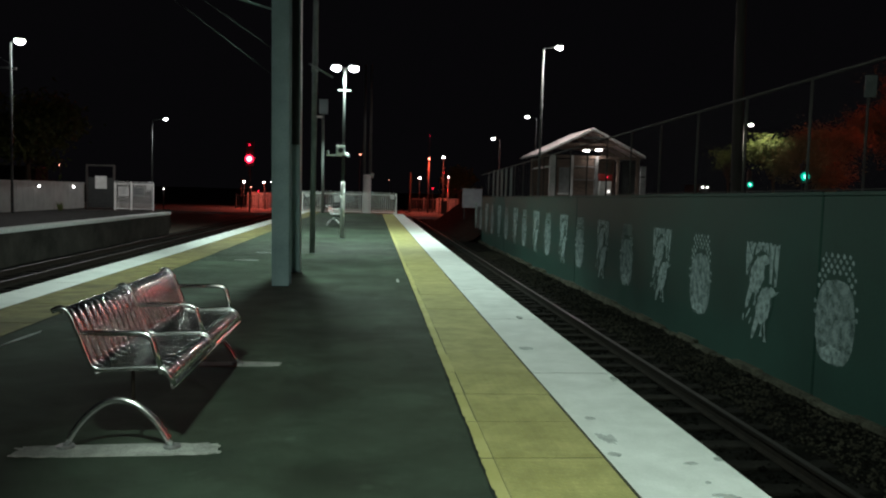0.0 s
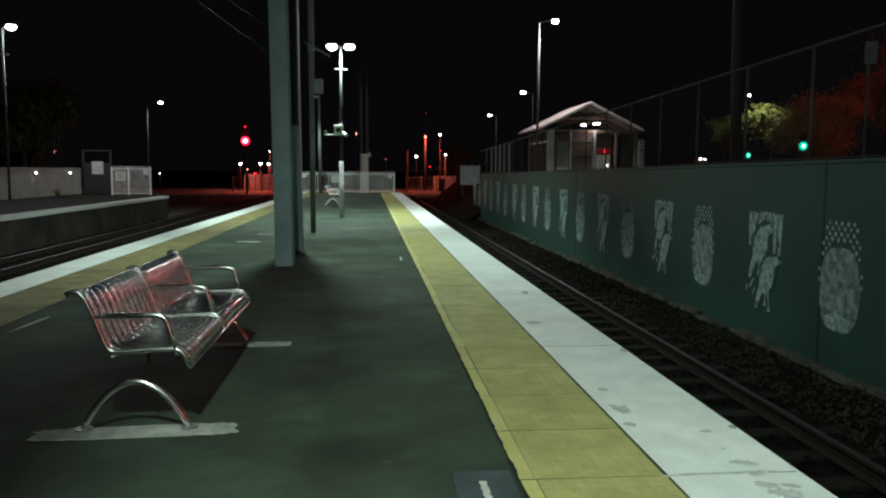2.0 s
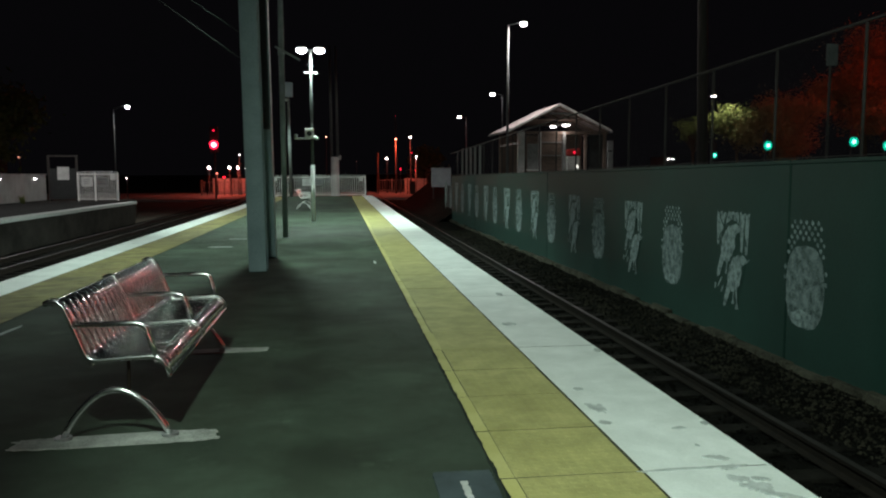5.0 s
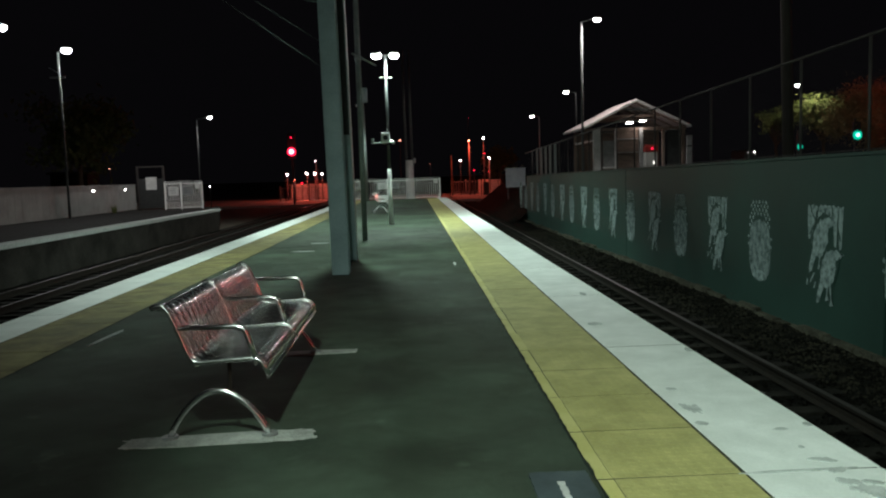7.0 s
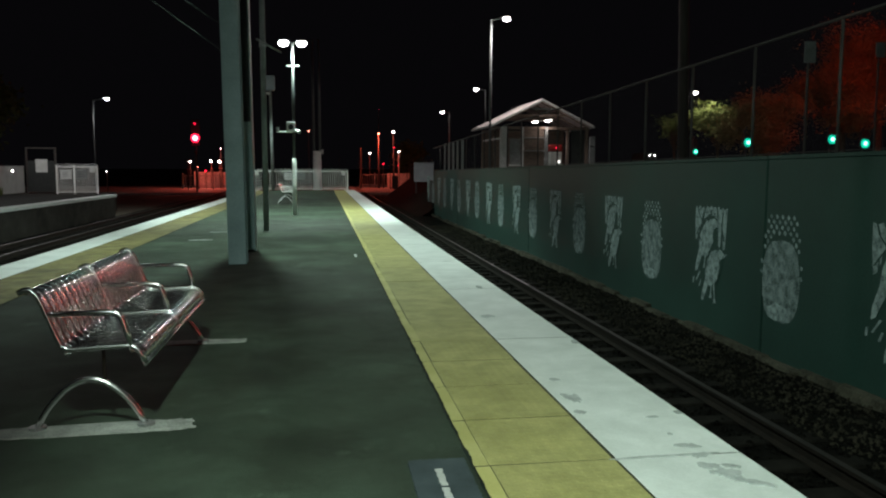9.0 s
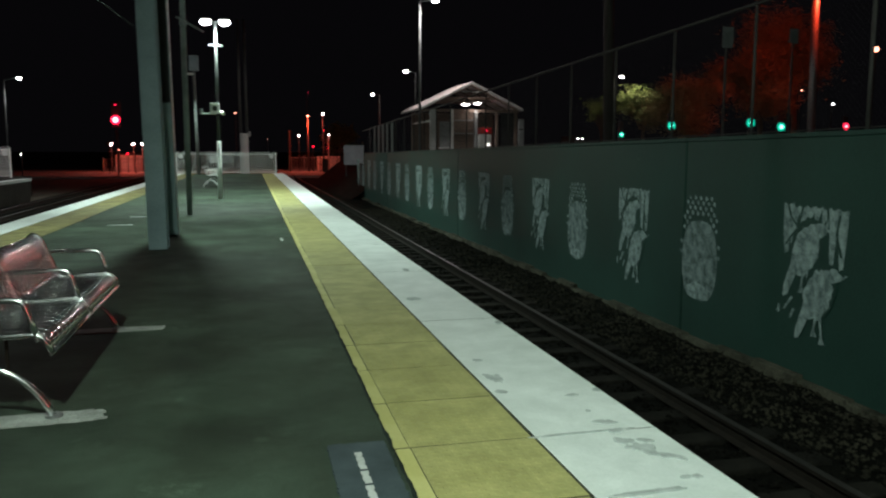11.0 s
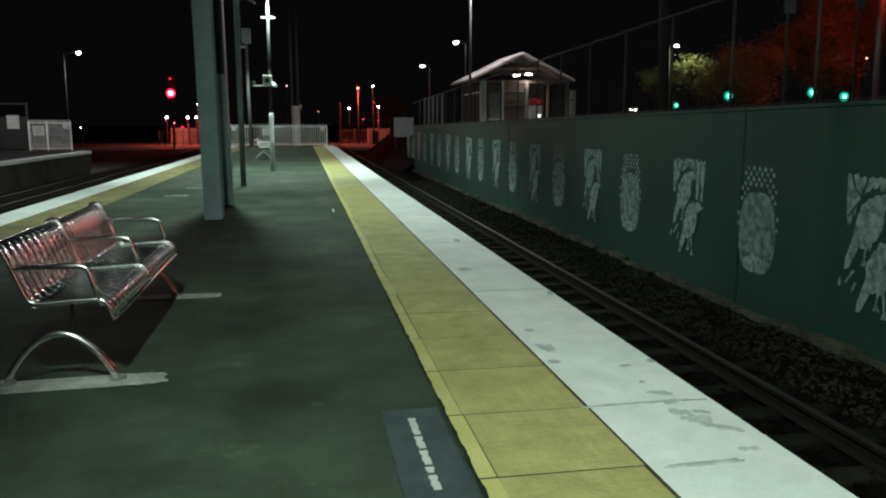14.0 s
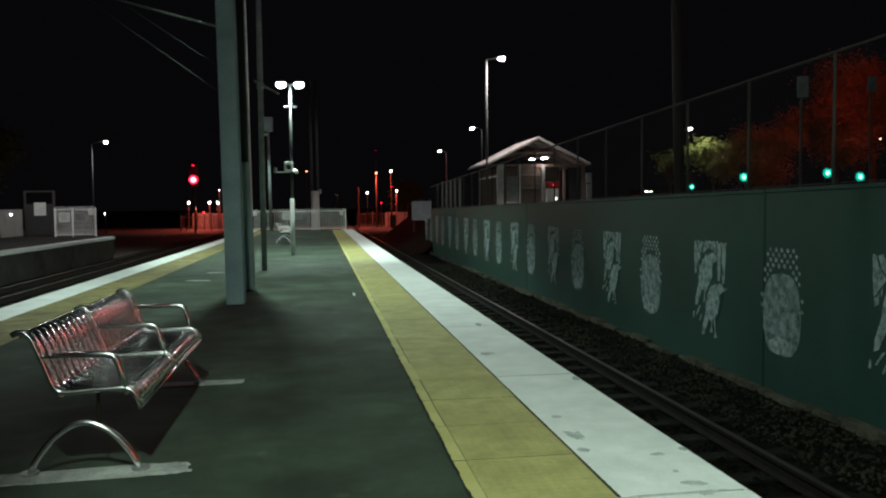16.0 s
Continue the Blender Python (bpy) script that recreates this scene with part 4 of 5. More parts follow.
sp = thing("camera_pole", (-2.95, 49.0, 0), "pale pole with a camera box near the end railing", "pole")
part("shaft", rod(B(), (0, 0, 0), (-0.08, 0, 6.1), 0.10, 0.075, 12), POST_GREY, sp, smooth=True)
part("head_box", box(B(), -0.32, 0.2, -0.2, 0.2, 6.0, 6.85, 0.03), STEEL_TEAL, sp, "grey camera box")
part("lamp_bracket", box(B(), -0.5, -0.1, -0.25, -0.1, 5.74, 5.86, 0.02), WHITE_STEEL, sp)

tp = thing("concrete_pole", (-0.33, 54.0, -1.18), "tall paired pole with pale lower half behind the railing", "pole")
part("lower_shaft", rod(B(), (0, 0, 0), (0, 0, 3.7), 0.30, 0.27, 14), WHITE_STEEL, tp, "pale concrete lower shaft", True)
for dx in (-0.2, 0.2):
    part("upper_shaft", rod(B(), (dx, 0, 3.7), (dx - 0.05, 0, 11), 0.085, 0.07, 10), POLE_GREY, tp, smooth=True)
part("fitting", box(B(), 0.25, 0.42, -0.3, -0.1, 3.5, 3.8, 0.02), SIGN_WHITE, tp)

# ---- street side behind the wall ----
structure("street_ground", box(B(), WX + 0.18, 260, -60, 43.9, -1.5, 0.72), STREET, "dark street ground held by the green wall", "road")
structure("street_ground", box(B(), 9.4, 260, 43.9, 62, -1.5, 0.72), STREET, "dark street ground behind the shelter", "road")


def bank_height(x, y):
    t = max(0.0, min(1.0, (x - 4.6) / 3.0))
    return -1.14 + 1.75 * t * t * (3 - 2 * t) + 0.06 * noise.noise((x, y, 3))


verts, faces = grid_sheet(4.3, 9.5, 40.5, 66, 22, 60, bank_height)
me = bpy.data.meshes.new("earth_bank")
me.from_pydata(verts, [], faces)
# same near-black stone, to keep the bank dark
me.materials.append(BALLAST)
tagged(new("earth_bank", me), "dark earth bank past the end of the wall", "ground", kind="structure")
structure("crossing_road", box(B(), -60, 60, 78, 108, -1.5, -1.0), CONCRETE, "dark road crossing beyond the platforms", "road")
structure("road_bank", box(B(), 12.0, 260, 62, 120, -1.5, 0.1), EARTH, "earth bank beside the road", "ground")

# gabled shelter
SX, SY, SZ, HALF, LEN = 10.62, 38.0, 0.72, 2.58, 4.4
sh = thing("gabled_shelter", (SX, SY, SZ), "small open shelter with pale pitched roof and brown timber gable", "shelter")
EAVE, APEX = 3.42 - SZ, 4.68 - SZ
for s in (-1, 1):
    bm = B()
    a = [(0, -0.25, APEX), (s * HALF, -0.25, EAVE), (s * HALF, LEN, EAVE), (0, LEN, APEX)]
    lo = [bm.verts.new(p) for p in a]
    hi = [bm.verts.new((x, y, z + 0.06)) for x, y, z in a]
    bm.faces.new(lo), bm.faces.new(hi[::-1])
    for i in range(4):
        bm.faces.new((lo[i], lo[(i + 1) % 4], hi[(i + 1) % 4], hi[i]))
    rf = part("roof_slope", bm, ROOF, sh, "pale corrugated roof slope")
    bm = B()
    for k in range(24):
        y = -0.2 + k * (LEN + 0.15) / 23
        rod(bm, (0, y, APEX + 0.066), (s * HALF, y, EAVE + 0.066), 0.018, seg=5)
    ribs = part("roof_ribs", bm, ROOF, rf)
    ribs["kind"] = "stuff"
    bg = part("bargeboard", tube(B(), [(0, -0.28, APEX + 0.0), (s * HALF, -0.28, EAVE)], 0.06, 4), SIGN_WHITE, sh, "pale bargeboard")
    part("gutter", rod(B(), (s * (HALF + 0.03), -0.25, EAVE - 0.02), (s * (HALF + 0.03), LEN, EAVE - 0.02), 0.05, seg=8), SIGN_GREY, sh)
for y in (0.1, 1.4, 2.8, 4.1):
    for s in (-1, 1):
        part("rafter", tube(B(), [(0, y, APEX - 0.08), (s * (HALF - 0.15), y, EAVE - 0.02)], 0.05, 4), TIMBER, sh)
    part("collar_tie", box(B(), -HALF * 0.5, HALF * 0.5, y - 0.04, y + 0.04, EAVE + 0.5, EAVE + 0.6), TIMBER, sh)
for k in range(10):
    part("wall_board", box(B(), -0.86, 0.18, 0.1 + 0.012 * (k % 2), 0.14 + 0.012 * (k % 2), 0.3 + k * 0.235, 0.3 + k * 0.235 + 0.22, 0.006), TIMBER, sh)
for z in (1.50, 2.14):
    part("pale_batten", box(B(), -0.84, 0.16, 0.06, 0.094, z, z + 0.05), SIGN_GREY, sh)
for x, w, mat in ((-1.87, 0.17, SIGN_WHITE), (-0.93, 0.06, SIGN_WHITE), (0.28, 0.08, SIGN_GREY), (1.36, 0.06, TIMBER), (2.33, 0.08, TIMBER)):
    part("post", box(B(), x - w, x + w, -0.02, 0.14, 0, EAVE - 0.02, 0.01), mat, sh)
for x in (-2.05, 2.33):
    part("rear_post", box(B(), x - 0.08, x + 0.08, LEN - 0.38, LEN - 0.22, 0, EAVE, 0.01), TIMBER, sh)
part("tie_beam", box(B(), -HALF + 0.1, HALF - 0.1, 0.0, 0.12, EAVE - 0.14, EAVE), TIMBER, sh)
part("side_beam", box(B(), -2.1, -2.0, 0.2, LEN - 0.4, 2.08, 2.16), SIGN_WHITE, sh, "pale painted side beam")
part("back_wall", box(B(), -2.1, 2.45, LEN - 0.2, LEN - 0.12, 0, EAVE), TIMBER, sh)
part("dark_screen", box(B(), 1.55, 2.24, 0.04, 0.08, 0.2, EAVE - 0.16), DARK_STEEL, sh, "dark side screen")
part("gable_brace", tube(B(), [(-0.55, -0.2, APEX - 0.42), (0.55, -0.2, APEX - 0.42)], 0.05, 4), SIGN_GREY, sh)
part("timetable_board", box(B(), -1.56, -1.02, 0.02, 0.06, 0.86, 2.1, 0.02), SIGN_GREY, sh, "pale noticeboard")
part("seat_rail", box(B(), -1.60, -1.0, -0.06, 0.012, 0.78, 0.86), SIGN_WHITE, sh)
for x, dz in ((-0.14, 0.06), (0.48, 0.12)):
    fx = part("light_fitting", box(B(), x - 0.22, x + 0.22, 0.2, 0.9, 2.93 + dz, 2.98 + dz, 0.01), SIGN_GREY, sh)
    part("tube", box(B(), x - 0.13, x + 0.13, 0.3, 0.6, 2.86 + dz, 2.925 + dz, 0.02), TUBE_GLOW, fx, "glowing fluorescent tube cover")
lamp("shelter_light", "POINT", (SX + 0.2, SY - 0.25, SZ + 2.7), 16, (1.0, 0.86, 0.80), 0.2)
tm = thing("ticket_machine", (SX + 0.87, SY + 0.5, SZ), "white ticket machine with red top inside the shelter", "ticket machine")
part("cabinet", box(B(), -0.29, 0.29, -0.2, 0.2, 0, 1.50, 0.02), WHITE_STEEL, tm)
part("top_panel", box(B(), -0.32, 0.32, -0.22, 0.22, 1.52, 1.84, 0.05), RED_PAINT, tm, "red top panel")
part("indicator", rod(B(), (0.02, -0.235, 1.68), (0.02, -0.222, 1.68), 0.05, seg=12), RED_GLOW, tm, "small red indicator")
part("screen", box(B(), 0.08, 0.20, -0.214, -0.203, 0.94, 1.06), glow("screen_glow", (1.0, 0.95, 0.9), 2.2), tm)
sg = thing("sign_panel", (SX + 2.56, SY - 0.15, SZ), "narrow pale upright notice panel beside the shelter", "sign")
part("board", box(B(), -0.15, 0.15, -0.03, 0.03, 0.85, 2.25, 0.02), SIGN_GREY, sg)
part("leg", box(B(), -0.04, 0.04, -0.03, 0.03, 0, 0.9), GALV, sg)
part("lettering", box(B(), -0.10, 0.10, -0.037, -0.032, 1.7, 1.78), DARK_STEEL, sg, "unreadable dark lettering")

# pale sheet barrier and pickets where the wall ends
bm = box(B(), 5.95, 7.25, 52.0, 52.08, 0.5, 1.7)
wb = thing("sheet_barrier", (0, 0, 0), "pale blue-grey sheet barrier past the end of the wall", "barrier")
part("sheet", bm, BLUE_SHEET, wb)
for x in (6.1, 7.1):
    part("leg", box(B(), x - 0.04, x + 0.04, 52.09, 52.15, -1.2, 1.6), DARK_STEEL, wb)
part("cap", box(B(), 5.93, 7.27, 51.98, 52.1, 1.704, 1.76), BLUE_SHEET, wb)
pk = thing("picket_screen", (WX + 0.3, 0, 0), "row of pale upright slats behind the wire fence", "fence")
slat = mesh_of("slat", box(B(), 0, 0.02, -0.12, 0.12, 0.7, 2.6, 0.01), POLE_GREY)
for k in range(10):
    part("slat", slat, POLE_GREY, pk).location = (0.05 * (k % 2), 33.8 + k * 0.62, 0)

# traffic signals


def traffic_signal(x, y, z, ground, glow_mat, label, size=1.0):
    ts = thing("traffic_signal", (x, y, ground), label, "traffic light", "traffic lights")
    part("pole", rod(B(), (0, 0.2, 0), (0, 0.2, z - ground + 1.0), 0.06, seg=10), DARK_STEEL, ts)
    hd = part("head", box(B(), -0.2 * size, 0.2 * size, -0.05, 0.17, z - ground - 0.3, z - ground + 0.8, 0.03), DARK_STEEL, ts)
    # disc wider than a real lens, standing in for the glare halo
    part("lens", rod(B(), (0, -0.12, z - ground), (0, -0.055, z - ground), 0.24 * size, seg=20), glow_mat, hd, "lit round lens widened to show its halo")
    part("lamp_core", rod(B(), (0, -0.13, z - ground), (0, -0.121, z - ground), 0.11 * size, seg=16), GREEN_CORE if glow_mat is GREEN_GLOW else RED_CORE, hd, "bright middle of the lens")
    part("visor", rod(B(), (0, -0.22, z - ground + 0.30), (0, -0.05, z - ground + 0.30), 0.05, seg=8), DARK_STEEL, hd)
    return ts


for x, z, s in ((26.56, 3.05, 1.15), (32.35, 3.29, 1.28), (34.67, 3.04, 1.28), (23.06, 2.45, 0.68)):
    traffic_signal(x, 47.0, z, 0.72, GREEN_GLOW, "green-lit traffic signal on a dark pole", s)
traffic_signal(50.73, 60.0, 3.62, 0.72, RED_GLOW, "red-lit traffic signal on a dark pole", 1.2)


def far_light(name, x, y, z, ground, r, mat, label, pole_mat=DARK_STEEL, pr=0.08):
    fl = thing(name, (x, y, ground), label, "street lamp", "distant street lamps")
    part("pole", rod(B(), (0, 0.15, 0), (0, 0.15, z - ground), pr, seg=8), pole_mat, fl)
    bm = B()
    bmesh.ops.create_uvsphere(bm, u_segments=14, v_segments=8, radius=1)
    bmesh.ops.transform(bm, verts=bm.verts, matrix=Matrix.Translation((0, 0, z - ground)) @ Matrix.Diagonal((r * 0.52, r * 0.52, r * 0.46, 1)))
    part("globe", bm, mat, fl, "lit lamp globe", True).visible_shadow = False
    return fl


for x, y, z, ground, r, mat, label, pole_mat, pr in (
    (53.41, 60.0, 10.29, 0.72, 0.60, SODIUM, "distant pinkish street lamp on a thin pole", DULL_GALV, 0.08),
    (46.13, 60.0, 6.65, 0.72, 0.20, SODIUM, "small distant street lamp", DARK_STEEL, 0.06),
    (49.32, 60.0, 5.5, 0.72, 0.17, LED_WARM, "small distant white street lamp", DARK_STEEL, 0.06),
    (6.64, 95.0, 5.47, -1.0, 0.30, SODIUM, "orange lamp by the road crossing", DULL_GALV, 0.10),
    (8.46, 96.0, 5.75, -1.0, 0.30, LED_WARM, "white lamp by the road crossing", DARK_STEEL, 0.06),
    (5.68, 97.0, 3.19, -1.0, 0.27, LED_WARM, "low white lamp by the road crossing", DARK_STEEL, 0.05),
    (9.05, 95.0, 3.34, -1.0, 0.25, LED_WARM, "white lamp on a pale post by the crossing", CONCRETE, 0.09),
    (7.15, 94.5, 1.92, -1.0, 0.22, RED_GLOW, "small red lamp by the road crossing", DARK_STEEL, 0.05),
    (8.62, 96.5, 3.9, -1.0, 0.14, RED_GLOW, "tiny red lamp by the road crossing", DARK_STEEL, 0.05),
    (8.95, 95.2, 1.75, -1.0, 0.15, RED_GLOW, "tiny red lamp low by the road crossing", DARK_STEEL, 0.05),
    (7.7, 110.0, 9.3, -1.0, 0.09, RED_GLOW, "tiny red lamp on a tall mast far off", DARK_STEEL, 0.05),
    (-1.8, 110.0, 6.4, -1.0, 0.25, SODIUM, "pink lamp far beyond the railing", DARK_STEEL, 0.06),
    (2.5, 120.0, 3.2, -1.0, 0.10, SODIUM, "tiny dim lamp far beyond the railing", DARK_STEEL, 0.05),
    (-15.05, 95.0, 2.13, -1.0, 0.36, LED_WARM, "bright lamp low beside the farther crossing", DARK_STEEL, 0.06),
    (-12.72, 95.0, 2.14, -1.0, 0.32, LED_WARM, "bright lamp low beside the farther crossing", DARK_STEEL, 0.06),
    (-11.78, 95.0, 2.12, -1.0, 0.30, LED_WARM, "bright lamp low beside the farther crossing", DARK_STEEL, 0.06),
    (-10.92, 95.0, 2.08, -1.0, 0.26, LED_WARM, "bright lamp low beside the farther crossing", DARK_STEEL, 0.06),
    (-14.3, 95.5, 1.5, -1.0, 0.16, SODIUM, "small pink lamp low beside the farther crossing", DARK_STEEL, 0.05),
    (-13.3, 94.6, 1.05, -1.0, 0.26, RED_GLOW, "small red lamp low beside the farther crossing", DARK_STEEL, 0.05),
    (-11.6, 95.0, 3.6, -1.0, 0.14, LED_WARM, "small white lamp over the farther crossing", DARK_STEEL, 0.05),
    (-20.4, 80.0, 1.05, -1.17, 0.13, LED_WARM, "small low lamp beyond the opposite platform", DARK_STEEL, 0.05),
    (-22.6, 60.0, 2.66, -1.17, 0.12, SODIUM, "small lamp beyond the opposite platform fence", DARK_STEEL, 0.05),
):
    far_light("distant_lamp", x, y, z, ground, r * 0.78, mat, label, pole_mat, pr)
hp = thing("parked_car", (38.72, 90.0, 2.2), "dark car far off with two small lit headlights", "car")
part("body", box(B(), -0.85, 0.85, 0.05, 4.2, -2.08, 1.1, 0.25), DARK_STEEL, hp)
for dx in (-0.29, 0.29):
    part("headlight", rod(B(), (dx, -0.06, 0.76), (dx, 0.02, 0.76), 0.07, seg=12), LED_WARM, hp, "small lit headlight")
pst = thing("crossing_post", (4.48, 95.0, -1.0), "pale post beside the crossing", "post")
part("shaft", rod(B(), (0, 0, 0), (0, 0, 4.7), 0.10, seg=10), EARTH, pst)
part("cap", rod(B(), (0, 0, 4.7), (0, 0, 4.78), 0.13, seg=10), EARTH, pst)

# railings and low walls round the crossing


def crossing_railing(x0, x1, y, label, h=1.3, step=0.3):
    """Low rail-and-picket railing with stout posts."""
    rl = thing("crossing_railing", (0, y, -1.0), label, "railing", "crossing railings")
    for zz in (0.35, h):
        part("rail", box(B(), x0, x1, -0.03, 0.03, zz - 0.04, zz + 0.04), CONCRETE, rl)
    x, k = x0, 0
    while x <= x1 + 0.01:
        r = 0.07 if k % 6 == 0 else 0.022
        part("post" if k % 6 == 0 else "picket", box(B(), x - r, x + r, -0.04 - r, -0.04 + r, 0, h + (0.25 if k % 6 == 0 else 0.05)), CONCRETE, rl)
        x, k = x + step, k + 1
    return rl


crossing_railing(-15.6, -10.4, 93.0, "low pale railing beside the farther crossing", 1.5)
crossing_railing(4.6, 7.9, 99.0, "low pale railing beside the road crossing", 1.6)
lw = thing("crossing_wall", (0, 98.0, -1.0), "low pale wall beside the road crossing", "wall")
part("wall_face", box(B(), 7.9, 10.6, 0, 0.2, 0, 1.72, 0.03), PAD, lw)
part("coping", box(B(), 7.85, 10.65, -0.05, 0.25, 1.722, 1.80, 0.02), PAD, lw)
lw = thing("crossing_wall", (0, 98.6, -1.0), "low pale wall behind the farther crossing, lit red", "wall")
part("wall_face", box(B(), -15.2, -8.5, 0, 0.2, 0, 1.82, 0.03), PAD, lw)
part("coping", box(B(), -15.25, -8.45, -0.05, 0.25, 1.822, 1.90, 0.02), PAD, lw)
cb = thing("crossing_cabinet", (8.3, 92.4, -1.0), "dark equipment cabinet beside the crossing wall", "cabinet")
part("body", box(B(), -0.32, 0.32, -0.25, 0.25, 0, 1.45, 0.03), DARK_STEEL, cb)
part("cap", box(B(), -0.36, 0.36, -0.29, 0.29, 1.452, 1.52, 0.02), DULL_GALV, cb)
for x, y, hgt, r in ((-14.6, 90.5, 3.4, 0.05), (-13.9, 92.0, 4.4, 0.04), (-12.0, 91.0, 2.8, 0.06), (-11.1, 92.2, 3.6, 0.04), (7.75, 92.0, 4.2, 0.05), (9.9, 94.0, 3.0, 0.04), (10.6, 95.0, 3.4, 0.05)):
    cpz = thing("crossing_pole", (x, y, -1.0), "thin dark pole beside the road crossing", "pole", "crossing poles")
    part("shaft", rod(B(), (0, 0, 0), (0, 0, hgt), r, seg=8), RAIL_STEEL, cpz)
    part("bracket", box(B(), -0.22, 0.22, -0.04, 0.04, hgt - 0.35, hgt - 0.2), RAIL_STEEL, cpz)

# railway signal
rs = thing("railway_signal", (-12.13, 80.0, -1.17), "railway signal on a dark post showing red", "railway signal")
part("post", rod(B(), (0, 0.3, 0), (0, 0.3, 7.2), 0.09, seg=10), DARK_STEEL, rs)
part("head", box(B(), -0.4, 0.4, 0.0, 0.25, 4.7, 7.2, 0.04), DARK_STEEL, rs)
# oversized disc: lens and its red halo in one
part("red_lens", rod(B(), (0, -0.12, 5.42), (0, -0.01, 5.42), 0.42, seg=24), RED_GLOW, rs, "bright red lens")
part("lens_core", rod(B(), (0, -0.135, 5.42), (0, -0.121, 5.42), 0.27, seg=24), RED_CORE, rs, "glaring pink middle of the red lens")
part("upper_lens", rod(B(), (0, -0.12, 6.81), (0, -0.01, 6.81), 0.08, seg=16), RED_GLOW, rs, "small red upper lens")
lamp("signal_light", "POINT", (-12.13, 79.3, 4.25), 25, (1.0, 0.05, 0.08), 0.3)

# poles and boards beside the street
dp = thing("power_pole", (11.42, 24.0, 0.72), "tall dark timber power pole behind the fence", "power pole")
part("shaft", rod(B(), (0, 0, 0), (-0.3, 0, 12), 0.17, 0.13, 14), POWER_POLE, dp, smooth=True)
part("cross_arm", box(B(), -1.1, 0.6, -0.06, 0.06, 11.0, 11.14), RAIL_STEEL, dp)
op = thing("lamp_standard", (31.6, 40.0, 0.72), "steel lamp standard lit orange-red", "lamp post")
part("shaft", rod(B(), (0, 0, 0), (-0.25, 0, 11.0), 0.23, 0.2, 14), GALV, op, smooth=True)
part("arm", rod(B(), (-0.25, 0, 10.6), (0.3, -0.6, 10.7), 0.05), GALV, op)
lamp_head(op, 0.35, -0.65, 10.6, SODIUM, 1.3)


def board(x, y, z0, z1, w, ground, label):
    bd = thing("street_sign", (x, y, ground), label, "street sign", "street signs")
    part("post", rod(B(), (0, 0.03, 0), (0, 0.03, z1 - ground), 0.025, seg=8), DULL_GALV, bd)
    part("plate", box(B(), -w / 2, w / 2, -0.03, 0.0, z0 - ground, z1 - ground, 0.01), POLE_GREY, bd, "plain grey sign plate")
    return bd


board(9.13, 14.0, 3.37, 3.77, 0.23, 0.72, "narrow grey street sign on a steel post")
board(13.6, 18.0, 4.11, 4.48, 0.25, 0.72, "narrow grey street sign farther back on a steel post")

# ---- opposite platform: sheet fence, gate, notice frame ----
lf = thing("sheet_fence", (-16.0, 0, 0), "pale sheet metal fence along the opposite platform", "fence")
for k in range(10):
    y = 22.0 + k * 2.4
    part("sheet", box(B(), -0.03, 0.02, y + 0.003, y + 2.397, 0.03, 1.42), PALE_SHEET, lf)
    part("post", box(B(), -0.09, -0.03, y - 0.04, y + 0.04, 0, 1.45), DULL_GALV, lf)
    for q in (0.6, 1.2, 1.8):
        part("rib", box(B(), 0.0205, 0.026, y + q - 0.05, y + q + 0.05, 0.05, 1.40, 0.002), PALE_SHEET, lf)
    part("top_rail", box(B(), -0.04, 0.05, y, y + 2.4, 1.422, 1.46), PALE_SHEET, lf)
# small glowing boxes for two bright spots on the fence face
for y in (39.9, 44.3):
    bk = thing("bulkhead_light", (-15.962, y, 1.2), "small glowing white spot on the pale sheet fence", "wall light", "bulkhead lights")
    part("base", box(B(), -0.03, 0.01, -0.13, 0.13, -0.09, 0.09, 0.01), DULL_GALV, bk)
    part("cover", box(B(), 0.011, 0.05, -0.08, 0.08, -0.035, 0.035, 0.012), LED_WARM, bk, "glowing cover")
wt = B()
for k in range(60):
    a, r, hh = rng.uniform(0, math.tau), rng.uniform(0.02, 0.22), rng.uniform(0.15, 0.5)
    v = [wt.verts.new((r * 0.3 * math.cos(a) - 0.02, r * 0.3 * math.sin(a), 0)), wt.verts.new((r * 0.3 * math.cos(a) + 0.02, r * 0.3 * math.sin(a) + 0.01, 0)), wt.verts.new((r * math.cos(a), r * math.sin(a), hh))]
    wt.faces.new(v)
wd = thing("weed_tuft", (-15.6, 41.6, -0.004), "dark weed tuft at the foot of the sheet fence", "weed")
part("blades", wt, LEAF, wd)["kind"] = "stuff"
nf = thing("notice_frame", (-15.25, 46.5, 0), "dark steel gate frame with a white notice beside the fence", "gate")
for x in (-0.74, 0.74):
    part("upright", box(B(), x - 0.05, x + 0.05, -0.05, 0.05, -0.05, 2.48, 0.008), DULL_GALV, nf)
part("lintel", box(B(), -0.74, 0.74, -0.04, 0.04, 2.40, 2.48), DULL_GALV, nf)
part("dark_panel", box(B(), -0.68, 0.68, -0.01, 0.02, 0.05, 1.75), DARK_STEEL, nf)
part("notice", box(B(), -0.28, 0.34, -0.05, -0.02, 1.12, 1.83, 0.01), SIGN_WHITE, nf, "blank white notice board")
hoop_fence("gate_railing", -14.22, -12.14, 45.7, -0.04, 1.5, 22, "white steel railing gate beside the opposite platform", ((-13.75, 1.05, 0.55, 0.5, SIGN_WHITE), (-12.95, 1.05, 0.6, 0.5, SIGN_GREY), (-12.35, 1.3, 0.3, 0.3, SIGN_WHITE)))
bh = thing("low_hut", (-26.5, 62.0, -1.17), "dim pale hut behind the fence of the opposite platform", "hut")
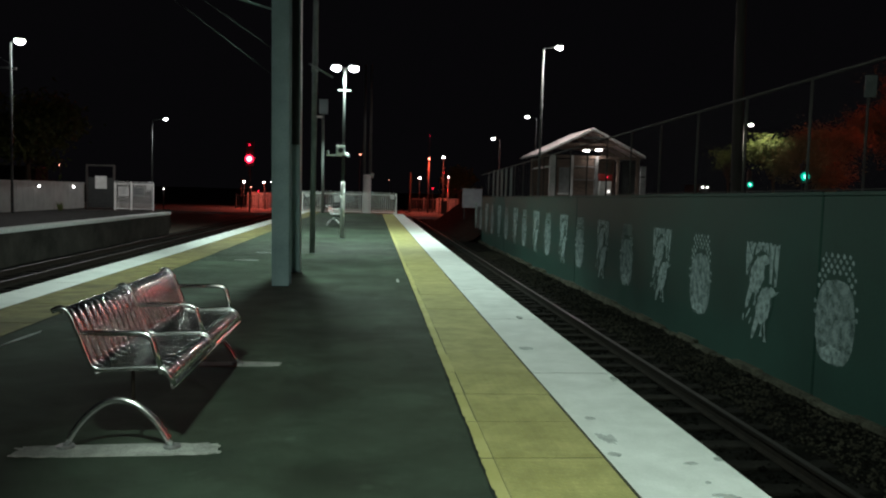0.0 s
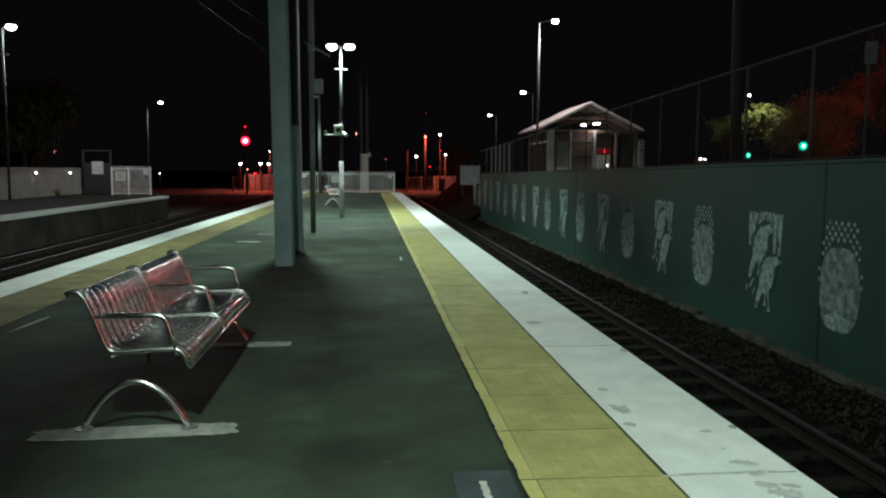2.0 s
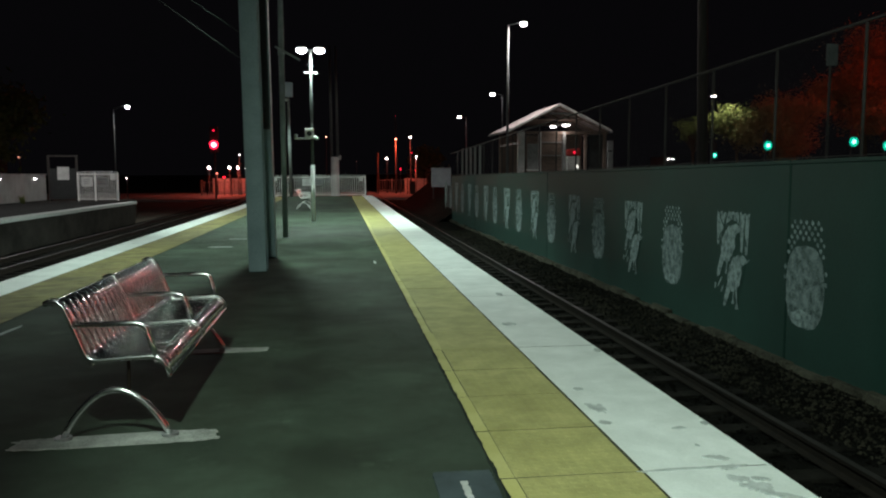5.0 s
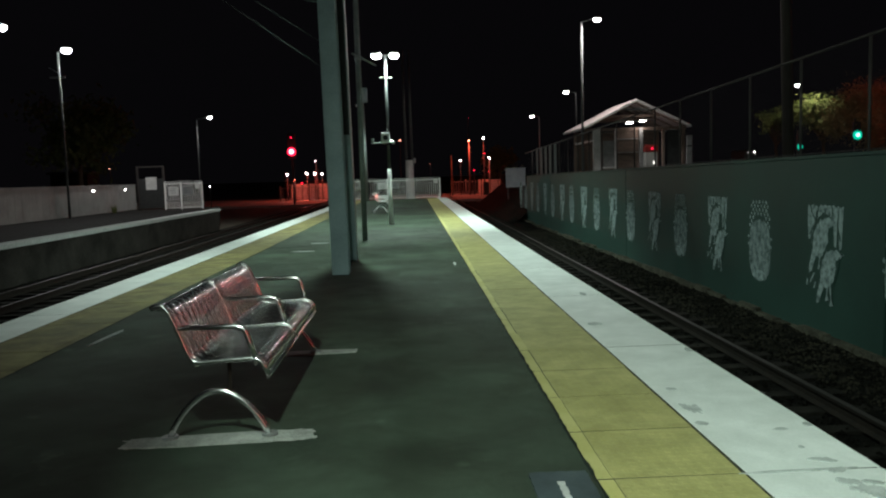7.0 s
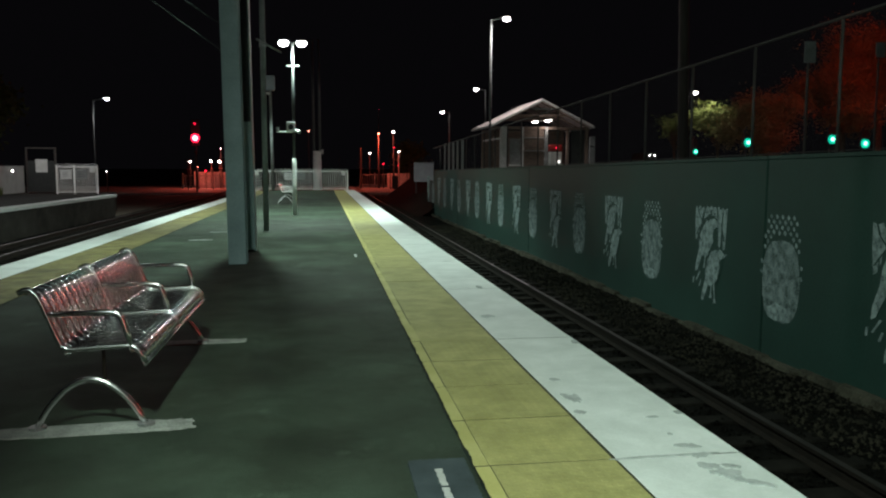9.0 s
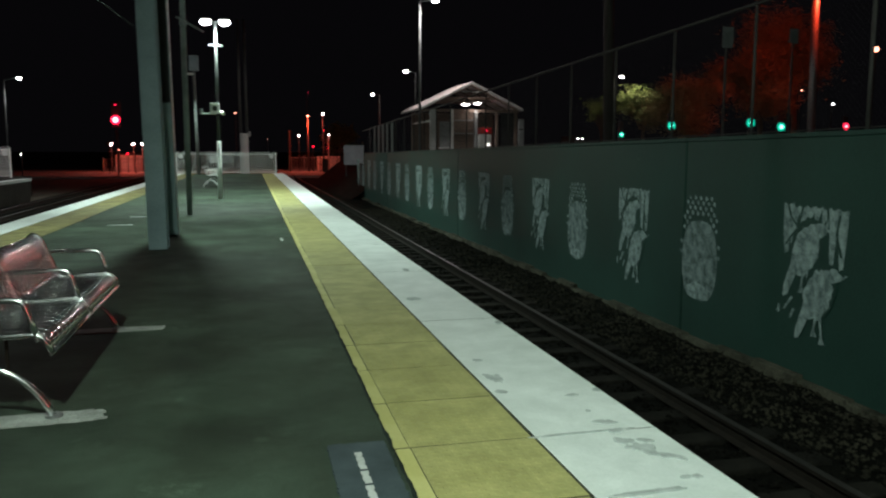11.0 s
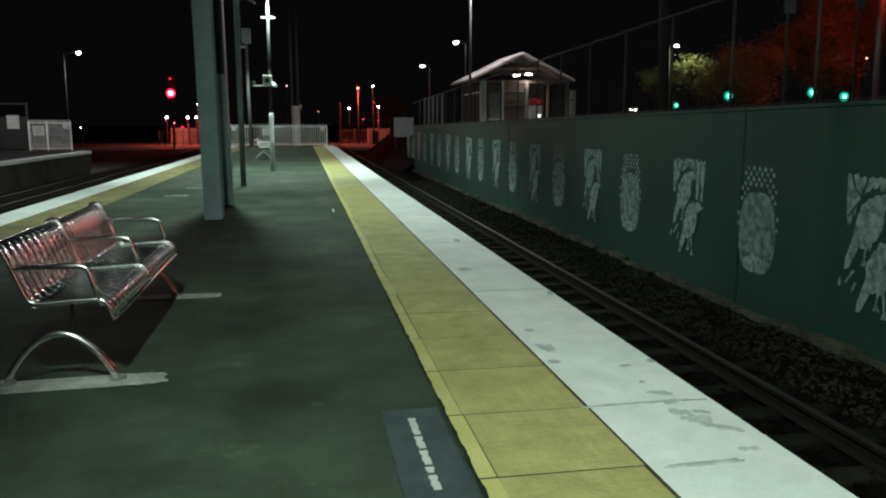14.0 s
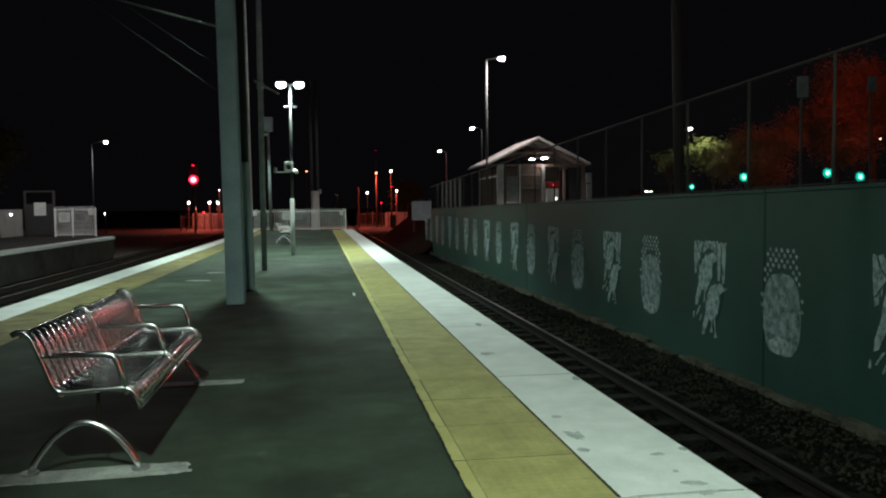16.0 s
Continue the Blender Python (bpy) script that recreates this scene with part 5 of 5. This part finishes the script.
part("wall_block", box(B(), -1.4, 1.4, 0, 2.4, 0, 3.6, 0.02), DARK_CONCRETE, bh)
part("roof", box(B(), -1.6, 1.6, -0.2, 2.6, 3.6, 3.75, 0.02), DARK_STEEL, bh)

# ---- trees ----


def tree(x, y, ground, height, crown_r, n, seed, label, crown_z=None, leaf=0.16, squash=0.85, leaves=LEAF):
    """Tapered trunk, limbs, and a crown of small leaves in uneven clumps."""
    r = random.Random(seed)
    tr = thing("tree", (x, y, ground), label, "tree", "street trees")
    cz = crown_z or height * 0.68
    part("trunk", tube(B(), [(0, 0, 0), (0.08, 0, cz * 0.3), (0, 0.1, cz * 0.6), (0.1, 0, cz)], height * 0.018, 8), BARK, tr)
    clumps = []
    for k in range(26):
        a, e = r.uniform(0, math.tau), r.uniform(-1.2, 1.2)
        d = crown_r * r.uniform(0.1, 0.85)
        p = Vector((math.cos(a) * d * math.cos(e), math.sin(a) * d * math.cos(e), cz + d * squash * math.sin(e)))
        clumps.append((p, crown_r * r.uniform(0.2, 0.36)))
        part("limb", rod(B(), (0, 0, cz * r.uniform(0.55, 0.8)), p, height * 0.008, height * 0.003, 6), BARK, tr)
    verts, faces = [], []
    for _ in range(n):
        c, cr = r.choice(clumps)
        p = c + Vector((r.gauss(0, 1), r.gauss(0, 1), r.gauss(0, 0.7))) * cr * 0.55
        u = Vector((r.gauss(0, 1), r.gauss(0, 1), r.gauss(0, 1))).normalized()
        v = u.orthogonal().normalized()
        s = leaf * r.uniform(0.6, 1.3)
        k = len(verts)
        verts += [tuple(p + u * s), tuple(p + v * s * 0.45), tuple(p - u * s), tuple(p - v * s * 0.45)]
        faces.append((k, k + 1, k + 2, k + 3))
    me = bpy.data.meshes.new("crown")
    me.from_pydata(verts, [], faces)
    me.materials.append(leaves)
    part("crown", me, leaves, tr)["kind"] = "stuff"
    return tr


tree(36.9, 70.6, 0.1, 7.4, 3.3, 15000, 1, "small olive-green tree lit by a street lamp", 5.8, 0.13, 0.5)
tree(34.6, 75.0, 0.1, 7.0, 2.2, 1300, 8, "dim small tree behind the power pole", 5.5, 0.13, 0.7)
tree(35.6, 50.6, 0.72, 11.2, 4.9, 42000, 3, "dark tree glowing dull red from a nearby lamp", 6.6, 0.10, leaves=PALE_LEAF)
tree(29.8, 50.6, 0.72, 8.0, 3.7, 20000, 6, "low dark tree glowing dull red from a nearby lamp", 3.8, 0.09, leaves=PALE_LEAF)
tree(38.2, 50.4, 0.72, 11.0, 3.5, 24000, 9, "tall dark tree glowing red beside the lamp standard", 8.0, 0.10, leaves=PALE_LEAF)
tree(13.0, 120.0, -1.0, 7.0, 3.0, 1500, 4, "dim tree beyond the road crossing", 4.2, 0.3)
tree(-24.0, 58.0, -1.17, 10.0, 4.0, 5000, 5, "dim tree behind the opposite platform", 6.5, 0.22)

# signal added out of view to carry the red spot
bs = thing("rear_railway_signal", (4.9, -5.0, -1.15), "unseen red signal added behind the view to redden the bench", "railway signal")
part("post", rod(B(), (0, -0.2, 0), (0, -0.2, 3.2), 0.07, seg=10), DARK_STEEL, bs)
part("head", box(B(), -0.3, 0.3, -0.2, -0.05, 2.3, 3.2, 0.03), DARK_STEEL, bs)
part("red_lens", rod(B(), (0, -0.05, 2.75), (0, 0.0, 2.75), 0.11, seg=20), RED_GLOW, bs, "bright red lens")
